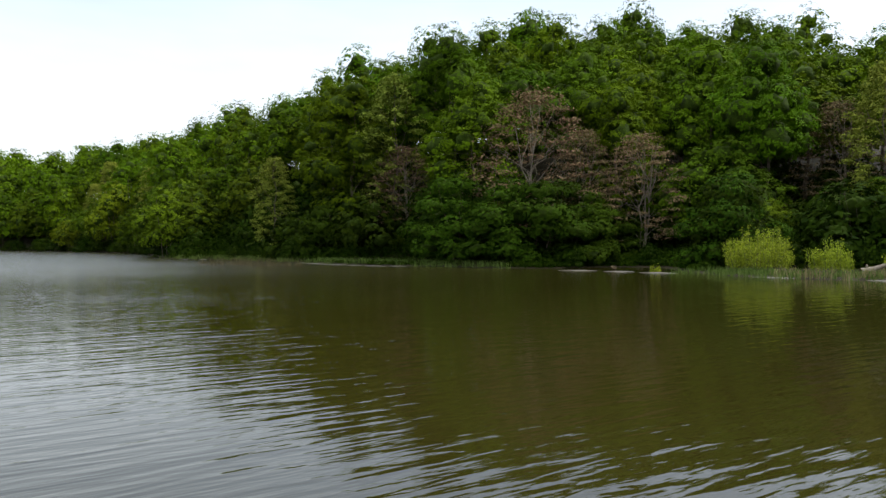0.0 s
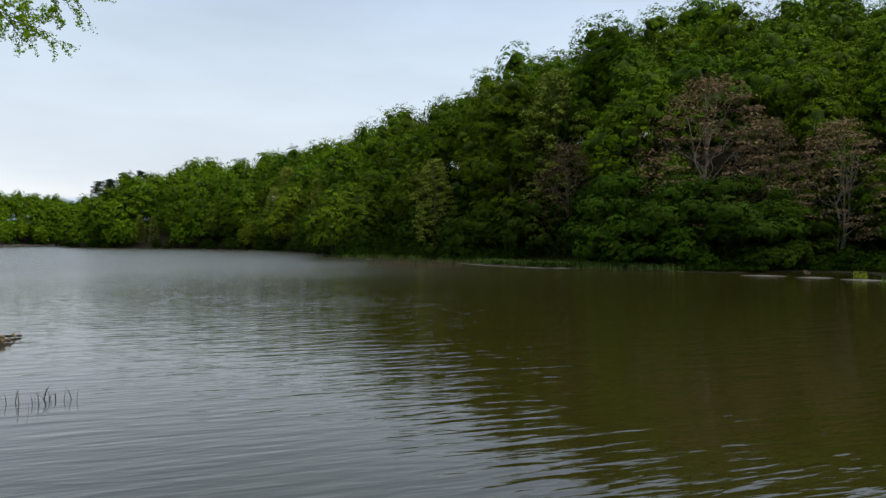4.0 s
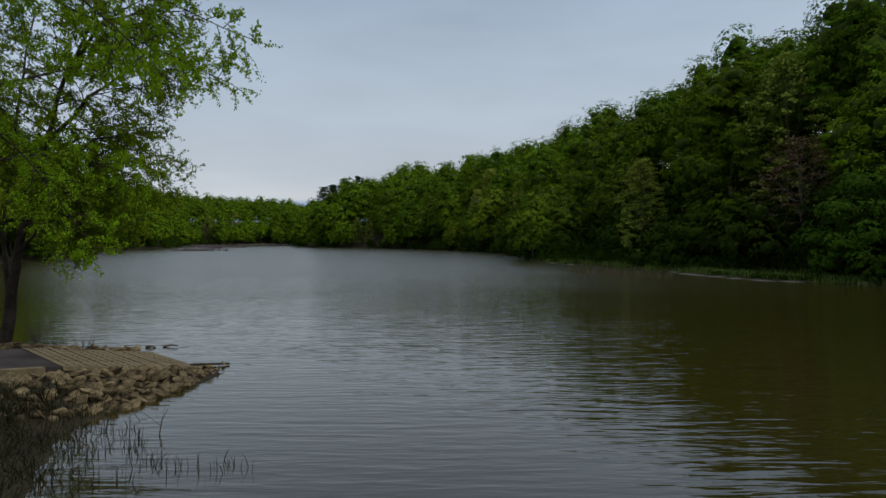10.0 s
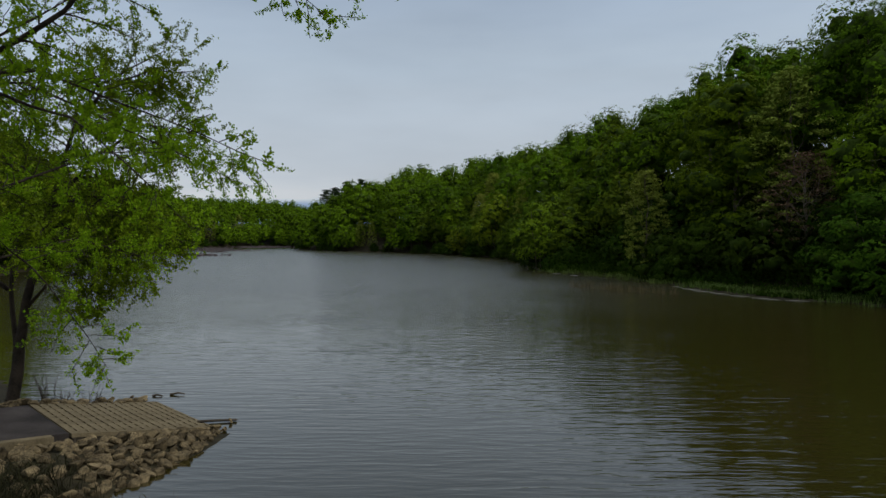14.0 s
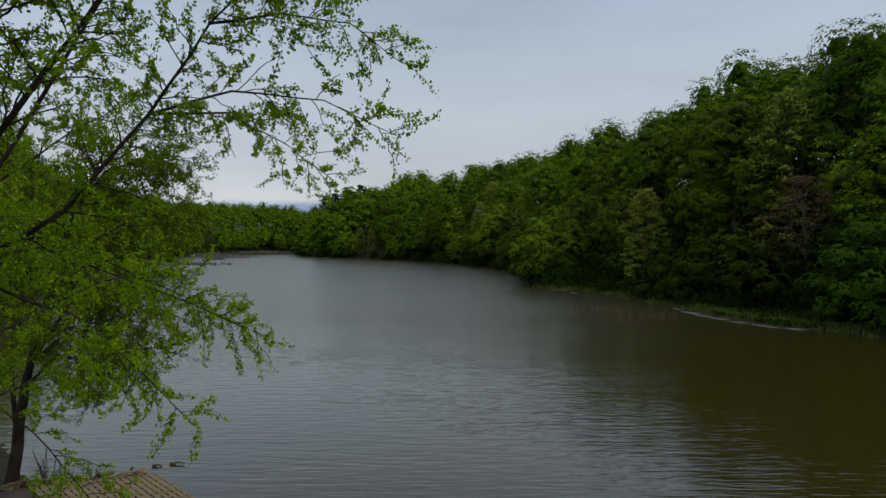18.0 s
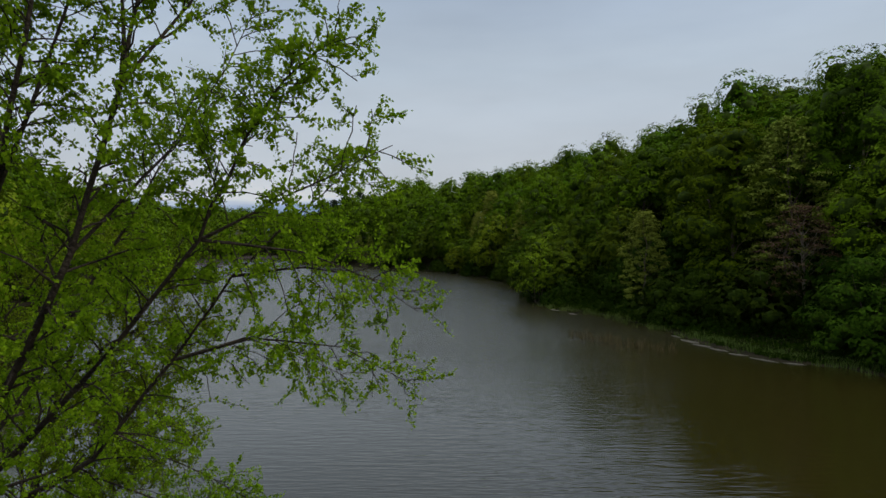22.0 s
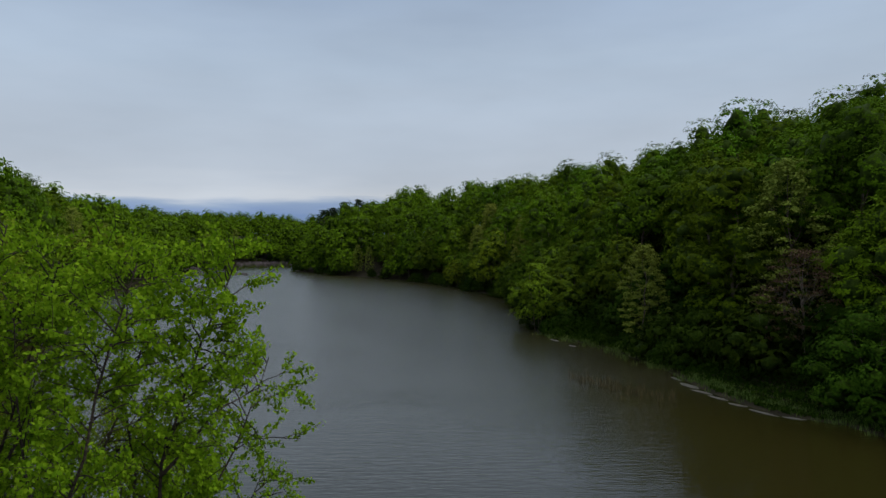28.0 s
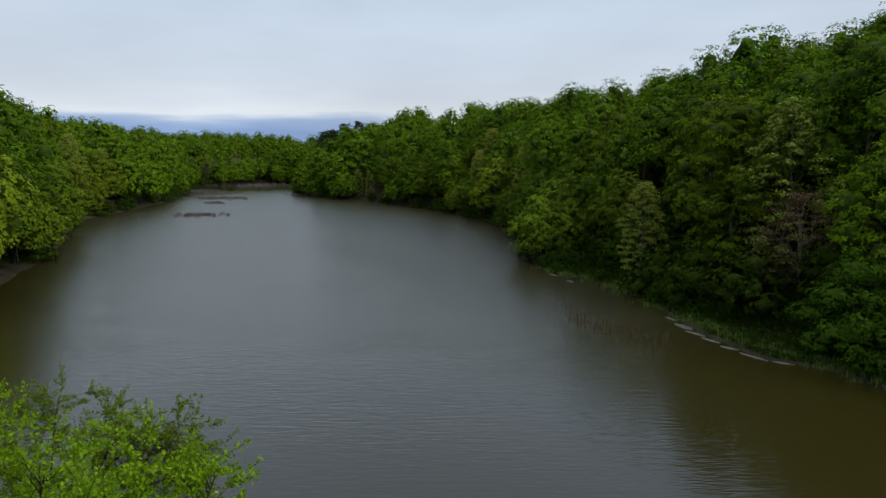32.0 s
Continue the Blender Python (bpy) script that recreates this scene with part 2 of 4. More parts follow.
waves = calc("ADD", waves, calc("MULTIPLY", ripple((1.1, 5.6), -3, 2.0, 0.2), 0.022))
waves = calc("ADD", waves, calc("MULTIPLY", ripple((2.6, 11.0), 5, 2.0, 0.2), 0.006))
# a long streak of rougher water across the middle of the lake
mp, gr = n.new("ShaderNodeMapping"), n.new("ShaderNodeTexGradient")
mp.vector_type = "TEXTURE"
mp.inputs["Location"].default_value, mp.inputs["Rotation"].default_value, mp.inputs["Scale"].default_value = (-9, 104, 0), (0, 0, radians(-62)), (52, 11, 50)
gr.gradient_type = "SPHERICAL"
l.new(tc.outputs["Object"], mp.inputs[0])
l.new(mp.outputs[0], gr.inputs[0])
streak = calc("MULTIPLY", calc("MULTIPLY", gr.outputs[1], gr.outputs[1]), calc("MULTIPLY_ADD", ripple((0.05, 0.22), -30, 3), 2.4, -0.5))
wind = calc("MAXIMUM", calc("ADD", wind, calc("MULTIPLY", streak, 3.0)), 0.3)
# fine wind ripples dull the open lake; the foot of the hill lies in its lee
mp2, gr2 = n.new("ShaderNodeMapping"), n.new("ShaderNodeTexGradient")
mp2.vector_type = "TEXTURE"
mp2.inputs["Location"].default_value, mp2.inputs["Rotation"].default_value, mp2.inputs["Scale"].default_value = (-26, 180, 0), (0, 0, radians(16)), (92, 172, 80)
gr2.gradient_type = "SPHERICAL"
l.new(tc.outputs["Object"], mp2.inputs[0])
l.new(mp2.outputs[0], gr2.inputs[0])
fine = calc("MULTIPLY_ADD", calc("MULTIPLY", gr2.outputs[1], calc("MULTIPLY_ADD", ripple((0.02, 0.06), 15, 3), 1.2, 0.4)), 0.80, 0.03)
l.new(calc("MINIMUM", fine, 0.26), b.inputs["Roughness"])
waves = calc("MULTIPLY", waves, calc("MULTIPLY_ADD", gr2.outputs[1], 1.6, wind))
bp = n.new("ShaderNodeBump")
bp.inputs["Strength"].default_value, bp.inputs["Distance"].default_value = 1.0, 0.80
l.new(waves, bp.inputs["Height"])
l.new(bp.outputs[0], b.inputs["Normal"])


# ---- mesh tools ----
def part(name, mesh, material, parent=None, label=""):
    """Links a mesh (or the bmesh for it) as one object, under a thing or a part."""
    if isinstance(mesh, bmesh.types.BMesh):
        data = bpy.data.meshes.new(name)
        mesh.to_mesh(data)
        mesh.free()
        mesh = data
    if not mesh.materials:
        mesh.materials.append(material)
    ob = new(name, mesh)
    if parent:
        ob.parent = parent
    if label:
        ob["label"] = label
    return ob


def raw_mesh(name, V, F, material, smooth=False):
    me = bpy.data.meshes.new(name)
    if isinstance(F, np.ndarray):
        V = np.asarray(V, dtype=np.float32)
        k = F.shape[1]
        me.vertices.add(len(V))
        me.vertices.foreach_set("co", V.ravel())
        me.loops.add(F.size)
        me.loops.foreach_set("vertex_index", F.astype(np.int32).ravel())
        me.polygons.add(len(F))
        me.polygons.foreach_set("loop_start", np.arange(0, F.size, k, dtype=np.int32))
        me.update(calc_edges=True)
        me.validate()
    else:
        me.from_pydata([tuple(v) for v in V], [], F)
    if smooth:
        me.polygons.foreach_set("use_smooth", [True] * len(me.polygons))
    me.materials.append(material)
    return me


def tube(V, F, pts, r0, r1, sides=6, power=1.0):
    """Adds a tapered limb along pts to the lists V and F."""
    base, n_p = len(V), len(pts)
    pts = [Vector(p) for p in pts]
    for i, p in enumerate(pts):
        d = (pts[min(i + 1, n_p - 1)] - pts[max(i - 1, 0)]).normalized()
        a = d.orthogonal().normalized() if abs(d.z) < 0.9 else d.cross(Vector((1, 0, 0))).normalized()
        c = d.cross(a)
        r = r1 + (r0 - r1) * (1 - i / (n_p - 1)) ** power
        for k in range(sides):
            t = 2 * math.pi * k / sides
            V.append(p + a * (r * math.cos(t)) + c * (r * math.sin(t)))
    for i in range(n_p - 1):
        for k in range(sides):
            F.append((base + i * sides + k, base + i * sides + (k + 1) % sides, base + (i + 1) * sides + (k + 1) % sides, base + (i + 1) * sides + k))
    V.append(pts[-1] + (pts[-1] - pts[-2]).normalized() * r1)
    for k in range(sides):
        F.append((base + (n_p - 1) * sides + k, base + (n_p - 1) * sides + (k + 1) % sides, len(V) - 1))


def leaves(C, N, length, width, rng, droop=0.2):
    """Leaf-shaped faces at centres C, facing about along N."""
    k = len(C)
    N = N / np.maximum(np.linalg.norm(N, axis=1, keepdims=True), 1e-6)
    R = rng.normal(size=(k, 3))
    R[:, 2] -= droop * 3
    A = R - (R * N).sum(1, keepdims=True) * N
    A /= np.maximum(np.linalg.norm(A, axis=1, keepdims=True), 1e-6)
    B = np.cross(N, A)
    s = rng.uniform(0.65, 1.25, size=(k, 1))
    L, W = A * length * s * 0.5, B * width * s * 0.5
    V = np.stack([C - L, C + W - 0.1 * L, C + L, C - W - 0.1 * L], 1).reshape(-1, 3)
    return V, np.arange(4 * k).reshape(-1, 4)


def bent(p, q, rng, n=5, wob=0.08, sag=0.0):
    """A slightly crooked line of points from p to q."""
    p, q = Vector(p), Vector(q)
    L = (q - p).length
    out = []
    for i in range(n + 1):
        t = i / n
        w = math.sin(math.pi * t) * wob * L
        out.append(p.lerp(q, t) + Vector((rng.normal() * w * 0.5, rng.normal() * w * 0.5, rng.normal() * w * 0.3 + sag * L * math.sin(math.pi * t))))
    return out


# ---- the lake's outline and the lie of the land ----
SHORE = np.array([
    (-5.1, 17.3), (-5.4, 14.7), (-6.0, 12.8), (-6.3, 11.4), (-5.7, 9.8), (-5.0, 8.0), (-4.8, 5.5), (-4.6, 0.5), (0.0, -5.0), (12, -10), (34, -12), (52, -6), (52, 8),
    (44, 12.6), (38.5, 17.6), (37.3, 23.6), (39.5, 29), (45.5, 36.5), (42.5, 40), (36, 39.5), (31.5, 43), (30, 49), (26, 52), (24, 59.5), (23.5, 70), (20.5, 84), (14, 96),
    (15, 120), (15, 150), (5, 188), (-16, 227), (-36, 246), (-63, 283), (-64, 320), (-80, 385), (-104, 402), (-132, 356), (-97, 236), (-92, 165),
    (-65, 108), (-53, 71), (-38, 46), (-21, 28), (-14.5, 22), (-12.5, 19.5), (-11.2, 18.55), (-10.1, 18.75), (-8.5, 20.0)], dtype=float)


def shore_distance(P):
    """Metres from the shoreline: positive on land, negative in the lake."""
    P = np.asarray(P, dtype=float)
    best, inside = np.full(len(P), 1e9), np.zeros(len(P), bool)
    for a, c in zip(SHORE, np.roll(SHORE, -1, axis=0)):
        d = c - a
        t = np.clip(((P - a) @ d) / (d @ d), 0, 1)
        best = np.minimum(best, np.hypot(*(P - a - t[:, None] * d).T))
        cross = ((a[1] > P[:, 1]) != (c[1] > P[:, 1]))
        with np.errstate(divide="ignore", invalid="ignore"):
            xi = a[0] + (P[:, 1] - a[1]) * d[0] / (d[1] if d[1] else 1e-9)
        inside ^= cross & (P[:, 0] < xi)
    return np.where(inside, -best, best)


def smooth01(x):
    x = np.clip(x, 0, 1)
    return x * x * (3 - 2 * x)


def land_height(P):
    P = np.asarray(P, dtype=float)
    d = shore_distance(P)
    x, y = P[:, 0], P[:, 1]
    mid = np.interp(y, (-50, 0, 120, 250, 330, 500), (2, 4, -15, -75, -104, -120))
    right = smooth01((x - mid) / 30) * smooth01((y + 5) / 35)
    far = smooth01((y - 250) / 120)
    near_left = (1 - right) * (1 - smooth01((y - 30) / 50))
    cap_r = 40 - 12 * smooth01((y - 120) / 110)
    slope = right * (np.interp(y, (20, 48, 78, 160), (0.17, 0.27, 0.56, 0.57)) - 0.14 * far) + (1 - right) * (0.36 * (1 - near_left) + 0.13 * near_left)
    cap = right * cap_r * (1 - 0.4 * far) + (1 - right) * (18 * (1 - near_left) + 1.6 * near_left)
    low = np.clip(d, 0, None)
    flat = right * (3.0 + 7.0 * np.exp(-((x - 33) ** 2 + (y - 55) ** 2) / 75) + 14.0 * np.exp(-((x - 48) ** 2 + (y - 22.6) ** 2) / 260))
    up = cap * (1 - np.exp(-np.clip(low - flat, 0, None) * slope / np.maximum(cap, 0.1)))
    z = np.where(d > 0, 0.12 * smooth01(d / 1.0) + up, -1.4 * smooth01(-d / 6.0) - 0.02)
    bumps = 0.5 * np.sin(x * 0.11 + 1.3) * np.sin(y * 0.09) * smooth01(low / 15)
    far_out = smooth01((np.hypot(x, y - 150) - 420) / 900)
    z = (z + bumps) * (1 - far_out) + 12 * far_out
    u, v = (x + 8.1) * 0.711 + (y - 14.6) * 0.703, (x + 8.1) * -0.703 + (y - 14.6) * 0.711
    under = (u > -6.2) & (u < 3.7) & (v > -0.5) & (v < 4.1)
    return np.where(under, np.minimum(z, ramp_z(u) - 0.25), z)


def ramp_z(u):
    return 0.5 - np.where(u > 0, 0.152, 0.07) * u


def height_at(x, y):
    return float(land_height([(x, y)])[0])


gx = np.concatenate([(-4200, -2200, -1200, -700, -450, -320), np.arange(-260, -18, 4.0), np.arange(-18, 3, 0.5), np.arange(3, 120, 2.0), (130, 160, 220, 320, 500, 900, 1800, 4200)])
gy = np.concatenate([(-4200, -2000, -900, -400, -200, -100, -60, -40), np.arange(-30, 0, 3.0), np.arange(0, 28, 0.5), np.arange(28, 120, 2.0), np.arange(120, 460, 5.0), (500, 600, 800, 1200, 2200, 4200)])
GX, GY = np.meshgrid(gx, gy)
gp = np.stack([GX.ravel(), GY.ravel()], 1)
gz = land_height(gp)
nx, ny = len(gx), len(gy)
ii = (np.arange(ny - 1)[:, None] * nx + np.arange(nx - 1)[None]).ravel()
ground = part("ground", raw_mesh("ground", np.column_stack([gp, gz]), np.stack([ii, ii + 1, ii + nx + 1, ii + nx], 1), M_GROUND, True), M_GROUND)
tagged(ground, "brown leaf-littered soil rising from the lake into wooded hills", "ground", kind="structure")

wv = [(-300, -40, 0), (120, -40, 0), (120, 480, 0), (-300, 480, 0)]
water = part("water", raw_mesh("water", wv, [(0, 1, 2, 3)], M_WATER), M_WATER)
tagged(water, "murky olive-brown lake water rippled by wind, reflecting grey sky", "lake", kind="structure")


# ---- trees ----
def small_leaves(C, N, size, rng):
    """Three-cornered leaves at centres C, facing about along N."""
    k = len(C)
    N = N / np.maximum(np.linalg.norm(N, axis=1, keepdims=True), 1e-6)
    R = rng.normal(size=(k, 3))
    A = R - (R * N).sum(1, keepdims=True) * N
    A /= np.maximum(np.linalg.norm(A, axis=1, keepdims=True), 1e-6)
    B = np.cross(N, A)
    s = rng.uniform(0.6, 1.3, size=(k, 1)) * size
    V = np.stack([C - A * s * 0.45 + B * s * 0.40, C + A * s * 0.55, C - A * s * 0.45 - B * s * 0.40], 1).reshape(-1, 3)
    return V, np.arange(3 * k).reshape(-1, 3)


def ruffle(D, seed, deep):
    """Uneven radius over the directions D: bulges and hollows at two sizes."""
    a = np.sin(D @ np.array((3.1, 1.7, 2.3)) + seed) * np.sin(D @ np.array((-1.9, 3.7, 1.1)) + 2 * seed)
    c = np.sin(D @ np.array((7.3, -4.1, 5.9)) + 3 * seed) * np.sin(D @ np.array((4.7, 6.1, -6.7)) + seed)
    return 1 + deep * (0.6 * a + 0.5 * c)


def ball(rounds):
    """The corners and faces of a unit ball."""
    bm = bmesh.new()
    bmesh.ops.create_icosphere(bm, subdivisions=rounds, radius=1.0)
    out = np.array([v.co[:] for v in bm.verts]), np.array([[v.index for v in f.verts] for f in bm.faces])
    bm.free()
    return out


BALLS = {1: ball(1), 2: ball(2)}


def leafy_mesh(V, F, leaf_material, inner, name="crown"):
    """A crown whose first faces are the inside of its lobes, in the painted shade colour."""
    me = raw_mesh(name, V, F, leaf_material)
    me.materials.append(M_CROWN_SHADE)
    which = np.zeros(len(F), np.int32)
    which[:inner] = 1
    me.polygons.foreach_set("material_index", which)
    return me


def lobed_crown(rng, kind, H, W, leaf, clump, per, rounds):
    """A crown of large lobes: each is a dense inner mass set all over with domed sprays of leaves."""
    if kind == "oak":
        rings = [(0.22, 0.25, 0.17, 4), (0.42, 0.33, 0.20, 6), (0.60, 0.31, 0.20, 6), (0.76, 0.21, 0.185, 5), (0.87, 0.07, 0.165, 3)]
        tall = 1.1
    elif kind == "forest":
        rings = [(0.50, 0.30, 0.20, 5), (0.64, 0.31, 0.20, 6), (0.78, 0.21, 0.185, 5), (0.88, 0.07, 0.165, 3)]
        tall = 1.1
    elif kind == "thicket":
        rings = [(0.14, 0.34, 0.17, 7), (0.34, 0.36, 0.18, 7), (0.56, 0.27, 0.18, 6), (0.78, 0.12, 0.17, 3)]
        tall = 0.6
    elif kind == "round":
        rings = [(0.30, 0.31, 0.18, 6), (0.50, 0.34, 0.21, 7), (0.69, 0.25, 0.20, 5), (0.84, 0.08, 0.18, 3)]
        tall = 0.95
    else:
        rings = [(0.20, 0.32, 0.23, 6), (0.48, 0.22, 0.25, 4), (0.72, 0.06, 0.22, 2)]
        tall = 0.75
    lobes = []
    for zf, off, rad, m in rings:
        a0 = rng.uniform(0, 6.28)
        for k in range(m):
            a = a0 + 6.28 * k / m + rng.uniform(-0.4, 0.4)
            o = off * W * rng.uniform(0.7, 1.3)
            lobes.append((np.array((o * math.cos(a), o * math.sin(a), H * (zf + rng.uniform(-0.06, 0.06)))), rad * W * rng.uniform(0.68, 1.25), rng.uniform(0, 6)))
    shape = np.array((1, 1, tall))
    V, F, base, inner = [], [], 0, 0
    P, A = [], []
    bv, bf = BALLS[rounds]
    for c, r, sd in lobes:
        # solid core whose dark colour stands for shade deep in the foliage
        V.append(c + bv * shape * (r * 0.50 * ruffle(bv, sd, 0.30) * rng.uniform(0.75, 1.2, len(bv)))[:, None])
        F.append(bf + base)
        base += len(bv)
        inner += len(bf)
        m = max(10, int(6.2 * (r / clump) ** 2))
        k = np.arange(m) + 0.5
        z, turn = 1 - 2 * k / m, k * 2.39996 + sd
        D = np.column_stack([np.cos(turn) * np.sqrt(1 - z * z), np.sin(turn) * np.sqrt(1 - z * z), z]) + rng.normal(size=(m, 3)) * 0.10
        D /= np.linalg.norm(D, axis=1, keepdims=True)
        Q = c + D * shape * (r * ruffle(D, sd, 0.28) * rng.uniform(0.60, 1.04, m))[:, None]
        keep = (D[:, 2] > -0.65) & (Q[:, 2] > 0.1)
        for c2, r2, _ in lobes:
            if c2 is not c:
                keep &= np.linalg.norm((Q - c2) / shape, axis=1) > r2 * 0.66
        P.append(Q[keep])
        A.append((D * 0.85 + np.array((0, 0, 0.4)))[keep])
    P, A = np.concatenate(P), np.concatenate(A)
    A /= np.linalg.norm(A, axis=1, keepdims=True)
    size = rng.uniform(0.65, 1.3, len(P))
    size = np.repeat(size, per)[:, None]
    P, A = np.repeat(P, per, axis=0), np.repeat(A, per, axis=0)
    D = rng.normal(size=P.shape)
    D /= np.linalg.norm(D, axis=1, keepdims=True)
    D += A * 1.1
    D /= np.linalg.norm(D, axis=1, keepdims=True)
    C = P + D * np.array((1, 1, 0.72)) * clump * size * rng.uniform(0.55, 1.08, (len(P), 1))
    LV, LF = small_leaves(C, D * 0.4 + A * 0.75 + rng.normal(size=D.shape) * 0.16 + np.array((0, 0, 0.1)), leaf, rng)
    V.append(LV)
    F.append(LF + base)
    return np.concatenate(V), np.concatenate(F), [(c, r) for c, r, _ in lobes], inner


def crown_faces(rng, kind, H, W, clumps, per, leaf):
    """Leaf clumps spread through the crown's outline: a list of blobs with leaves on their outsides."""
    C, N = [], []
    lo = {"brown": 0.16, "yellow": 0.10, "pine": 0.35}[kind]
    blobs = []
    for i in range(clumps):
        t = (i + rng.uniform(0, 1)) / clumps
        t = t ** 0.85
        z = H * (lo + (0.97 - lo) * t)
        if kind == "pine":
            prof = (1 - t) ** 0.7 * 0.9 + 0.12
        else:
            prof = math.sin(math.pi * min(1, 0.22 + 0.74 * t)) ** 0.8
        a = i * 2.39996 + rng.uniform(-0.5, 0.5)
        rr = W / 2 * prof * math.sqrt(rng.uniform(0.42, 1.0)) * rng.uniform(0.85, 1.12)
        br = W * {"brown": 0.13, "yellow": 0.10, "pine": 0.13}[kind] * rng.uniform(0.7, 1.25)
        blobs.append((np.array((rr * math.cos(a), rr * math.sin(a), z)), br))
    for c, br in blobs:
        d = rng.normal(size=(per, 3))
        d /= np.linalg.norm(d, axis=1, keepdims=True)
        d[:, 2] = np.where(d[:, 2] < -0.3, -d[:, 2] * 0.7, d[:, 2])
        flat = {"pine": 0.45, "brown": 0.4}.get(kind, 0.8)
        shape = np.array((1.05, 1.05, flat))
        r = br * rng.uniform(0.5, 1.25, size=(per, 1))
        C.append(c + d * r * shape)
        N.append(d + rng.normal(size=(per, 3)) * 0.42 + np.array((0, 0, 0.25)))
    C, N = np.concatenate(C), np.concatenate(N)
    C[:, 2] = np.maximum(C[:, 2], 0.15)
    V, F = small_leaves(C, N, leaf, rng)
    return V, F, blobs


def limbs(rng, kind, H, W, blobs, many):
    V, F = [], []
    r = H * {"shrub": 0.008, "brown": 0.009, "yellow": 0.008}.get(kind, 0.013)
    if kind in ("brown", "round", "thicket", "shrub"):
        stems = 3 if kind != "shrub" else 5
        tops = [(rng.uniform(-0.2, 0.2) * W, rng.uniform(-0.2, 0.2) * W, H * rng.uniform(0.72, 0.92)) for _ in range(stems)]
    else:
        tops = [(rng.uniform(-0.05, 0.05) * W, rng.uniform(-0.05, 0.05) * W, H * 0.93)]
    spines = []
    for i, tp in enumerate(tops):
        o = (0.35 * math.cos(i * 2.1) * (len(tops) > 1), 0.35 * math.sin(i * 2.1) * (len(tops) > 1), -0.9)
        line = bent(o, tp, rng, 7, 0.03)
        spines.append(line)
        tube(V, F, line, r * (1.0 if len(tops) == 1 else 0.72), r * 0.16, 7)
    for c, br in [blobs[j] for j in rng.permutation(len(blobs))[:many]]:
        line = spines[int(rng.integers(len(spines)))]
        zs = min(H * 0.8, c[2] * rng.uniform(0.55, 0.8))
        s = min(line, key=lambda p: abs(p.z - zs))
        tube(V, F, bent(s, c, rng, 4, 0.07, 0.04), r * 0.3, r * 0.06, 5)
        if kind in ("brown", "yellow"):
            for _ in range(4):
                e = Vector(c) + Vector(rng.normal(size=3) * br * 0.8)
                tube(V, F, bent(Vector(c).lerp(s, 0.25), e, rng, 2, 0.06), r * 0.09, r * 0.03, 3)
    return V, F


KINDS = {  # kind: height, width, limbs, leaf material, bark
    "oak": (19.2, 11.0, 6, M_LEAF, M_BARK),
    "forest": (19.2, 11.0, 6, M_LEAF, M_BARK),
    "round": (11.0, 9.0, 5, M_LEAF_OLIVE, M_BARK),
    "brown": (12.5, 6.8, 30, M_LEAF_BROWN, M_BARK_PALE),
    "yellow": (16.0, 6.5, 12, M_LEAF_PALE, M_BARK),
    "thicket": (8.0, 8.0, 5, M_LEAF_DEEP, M_BARK),
    "shrub": (4.2, 5.0, 4, M_LEAF_SHADED, M_BARK),
    "pine": (21.0, 7.0, 22, M_NEEDLE, M_BARK),
}
SPARSE = {"brown": (80, 70, 0.15), "yellow": (110, 80, 0.22), "pine": (50, 60, 0.45)}  # sprays, leaves a spray, leaf size
DETAIL = {  # kind: leaf size, spray radius, leaves a spray; near, middle and far
    "oak": ((0.24, 0.74, 25), (0.38, 1.06, 15), (0.72, 1.6, 9)),
    "forest": ((0.24, 0.74, 25), (0.38, 1.06, 15), (0.72, 1.6, 9)),
    "round": ((0.21, 0.60, 24), (0.32, 0.88, 18), (0.66, 1.4, 9)),
    "thicket": ((0.20, 0.55, 22), (0.34, 0.85, 14), (0.7, 1.4, 8)),
    "shrub": ((0.20, 0.42, 12), (0.32, 0.58, 8), (0.5, 0.75, 6)),
}
LABELS = {
    "forest": "tall forest tree in fresh green spring leaf, its crown held high",
    "oak": "tall broad-leaved tree in fresh green spring leaf on the wooded slope",
    "round": "rounded green tree with foliage down to the water's edge",
    "brown": "thin tree with sparse reddish-brown new leaves and pale stems",
    "yellow": "slender tree with sparse pale yellow-green leaves",
    "thicket": "dark green tree with layered boughs hanging low over the bank",
    "shrub": "low green shrub leaning over the lake shore",
    "pine": "dark green pine standing above the other trees",
}
rng = np.random.default_rng(11)
PROTO, FINE, CROWN = {}, {}, {}
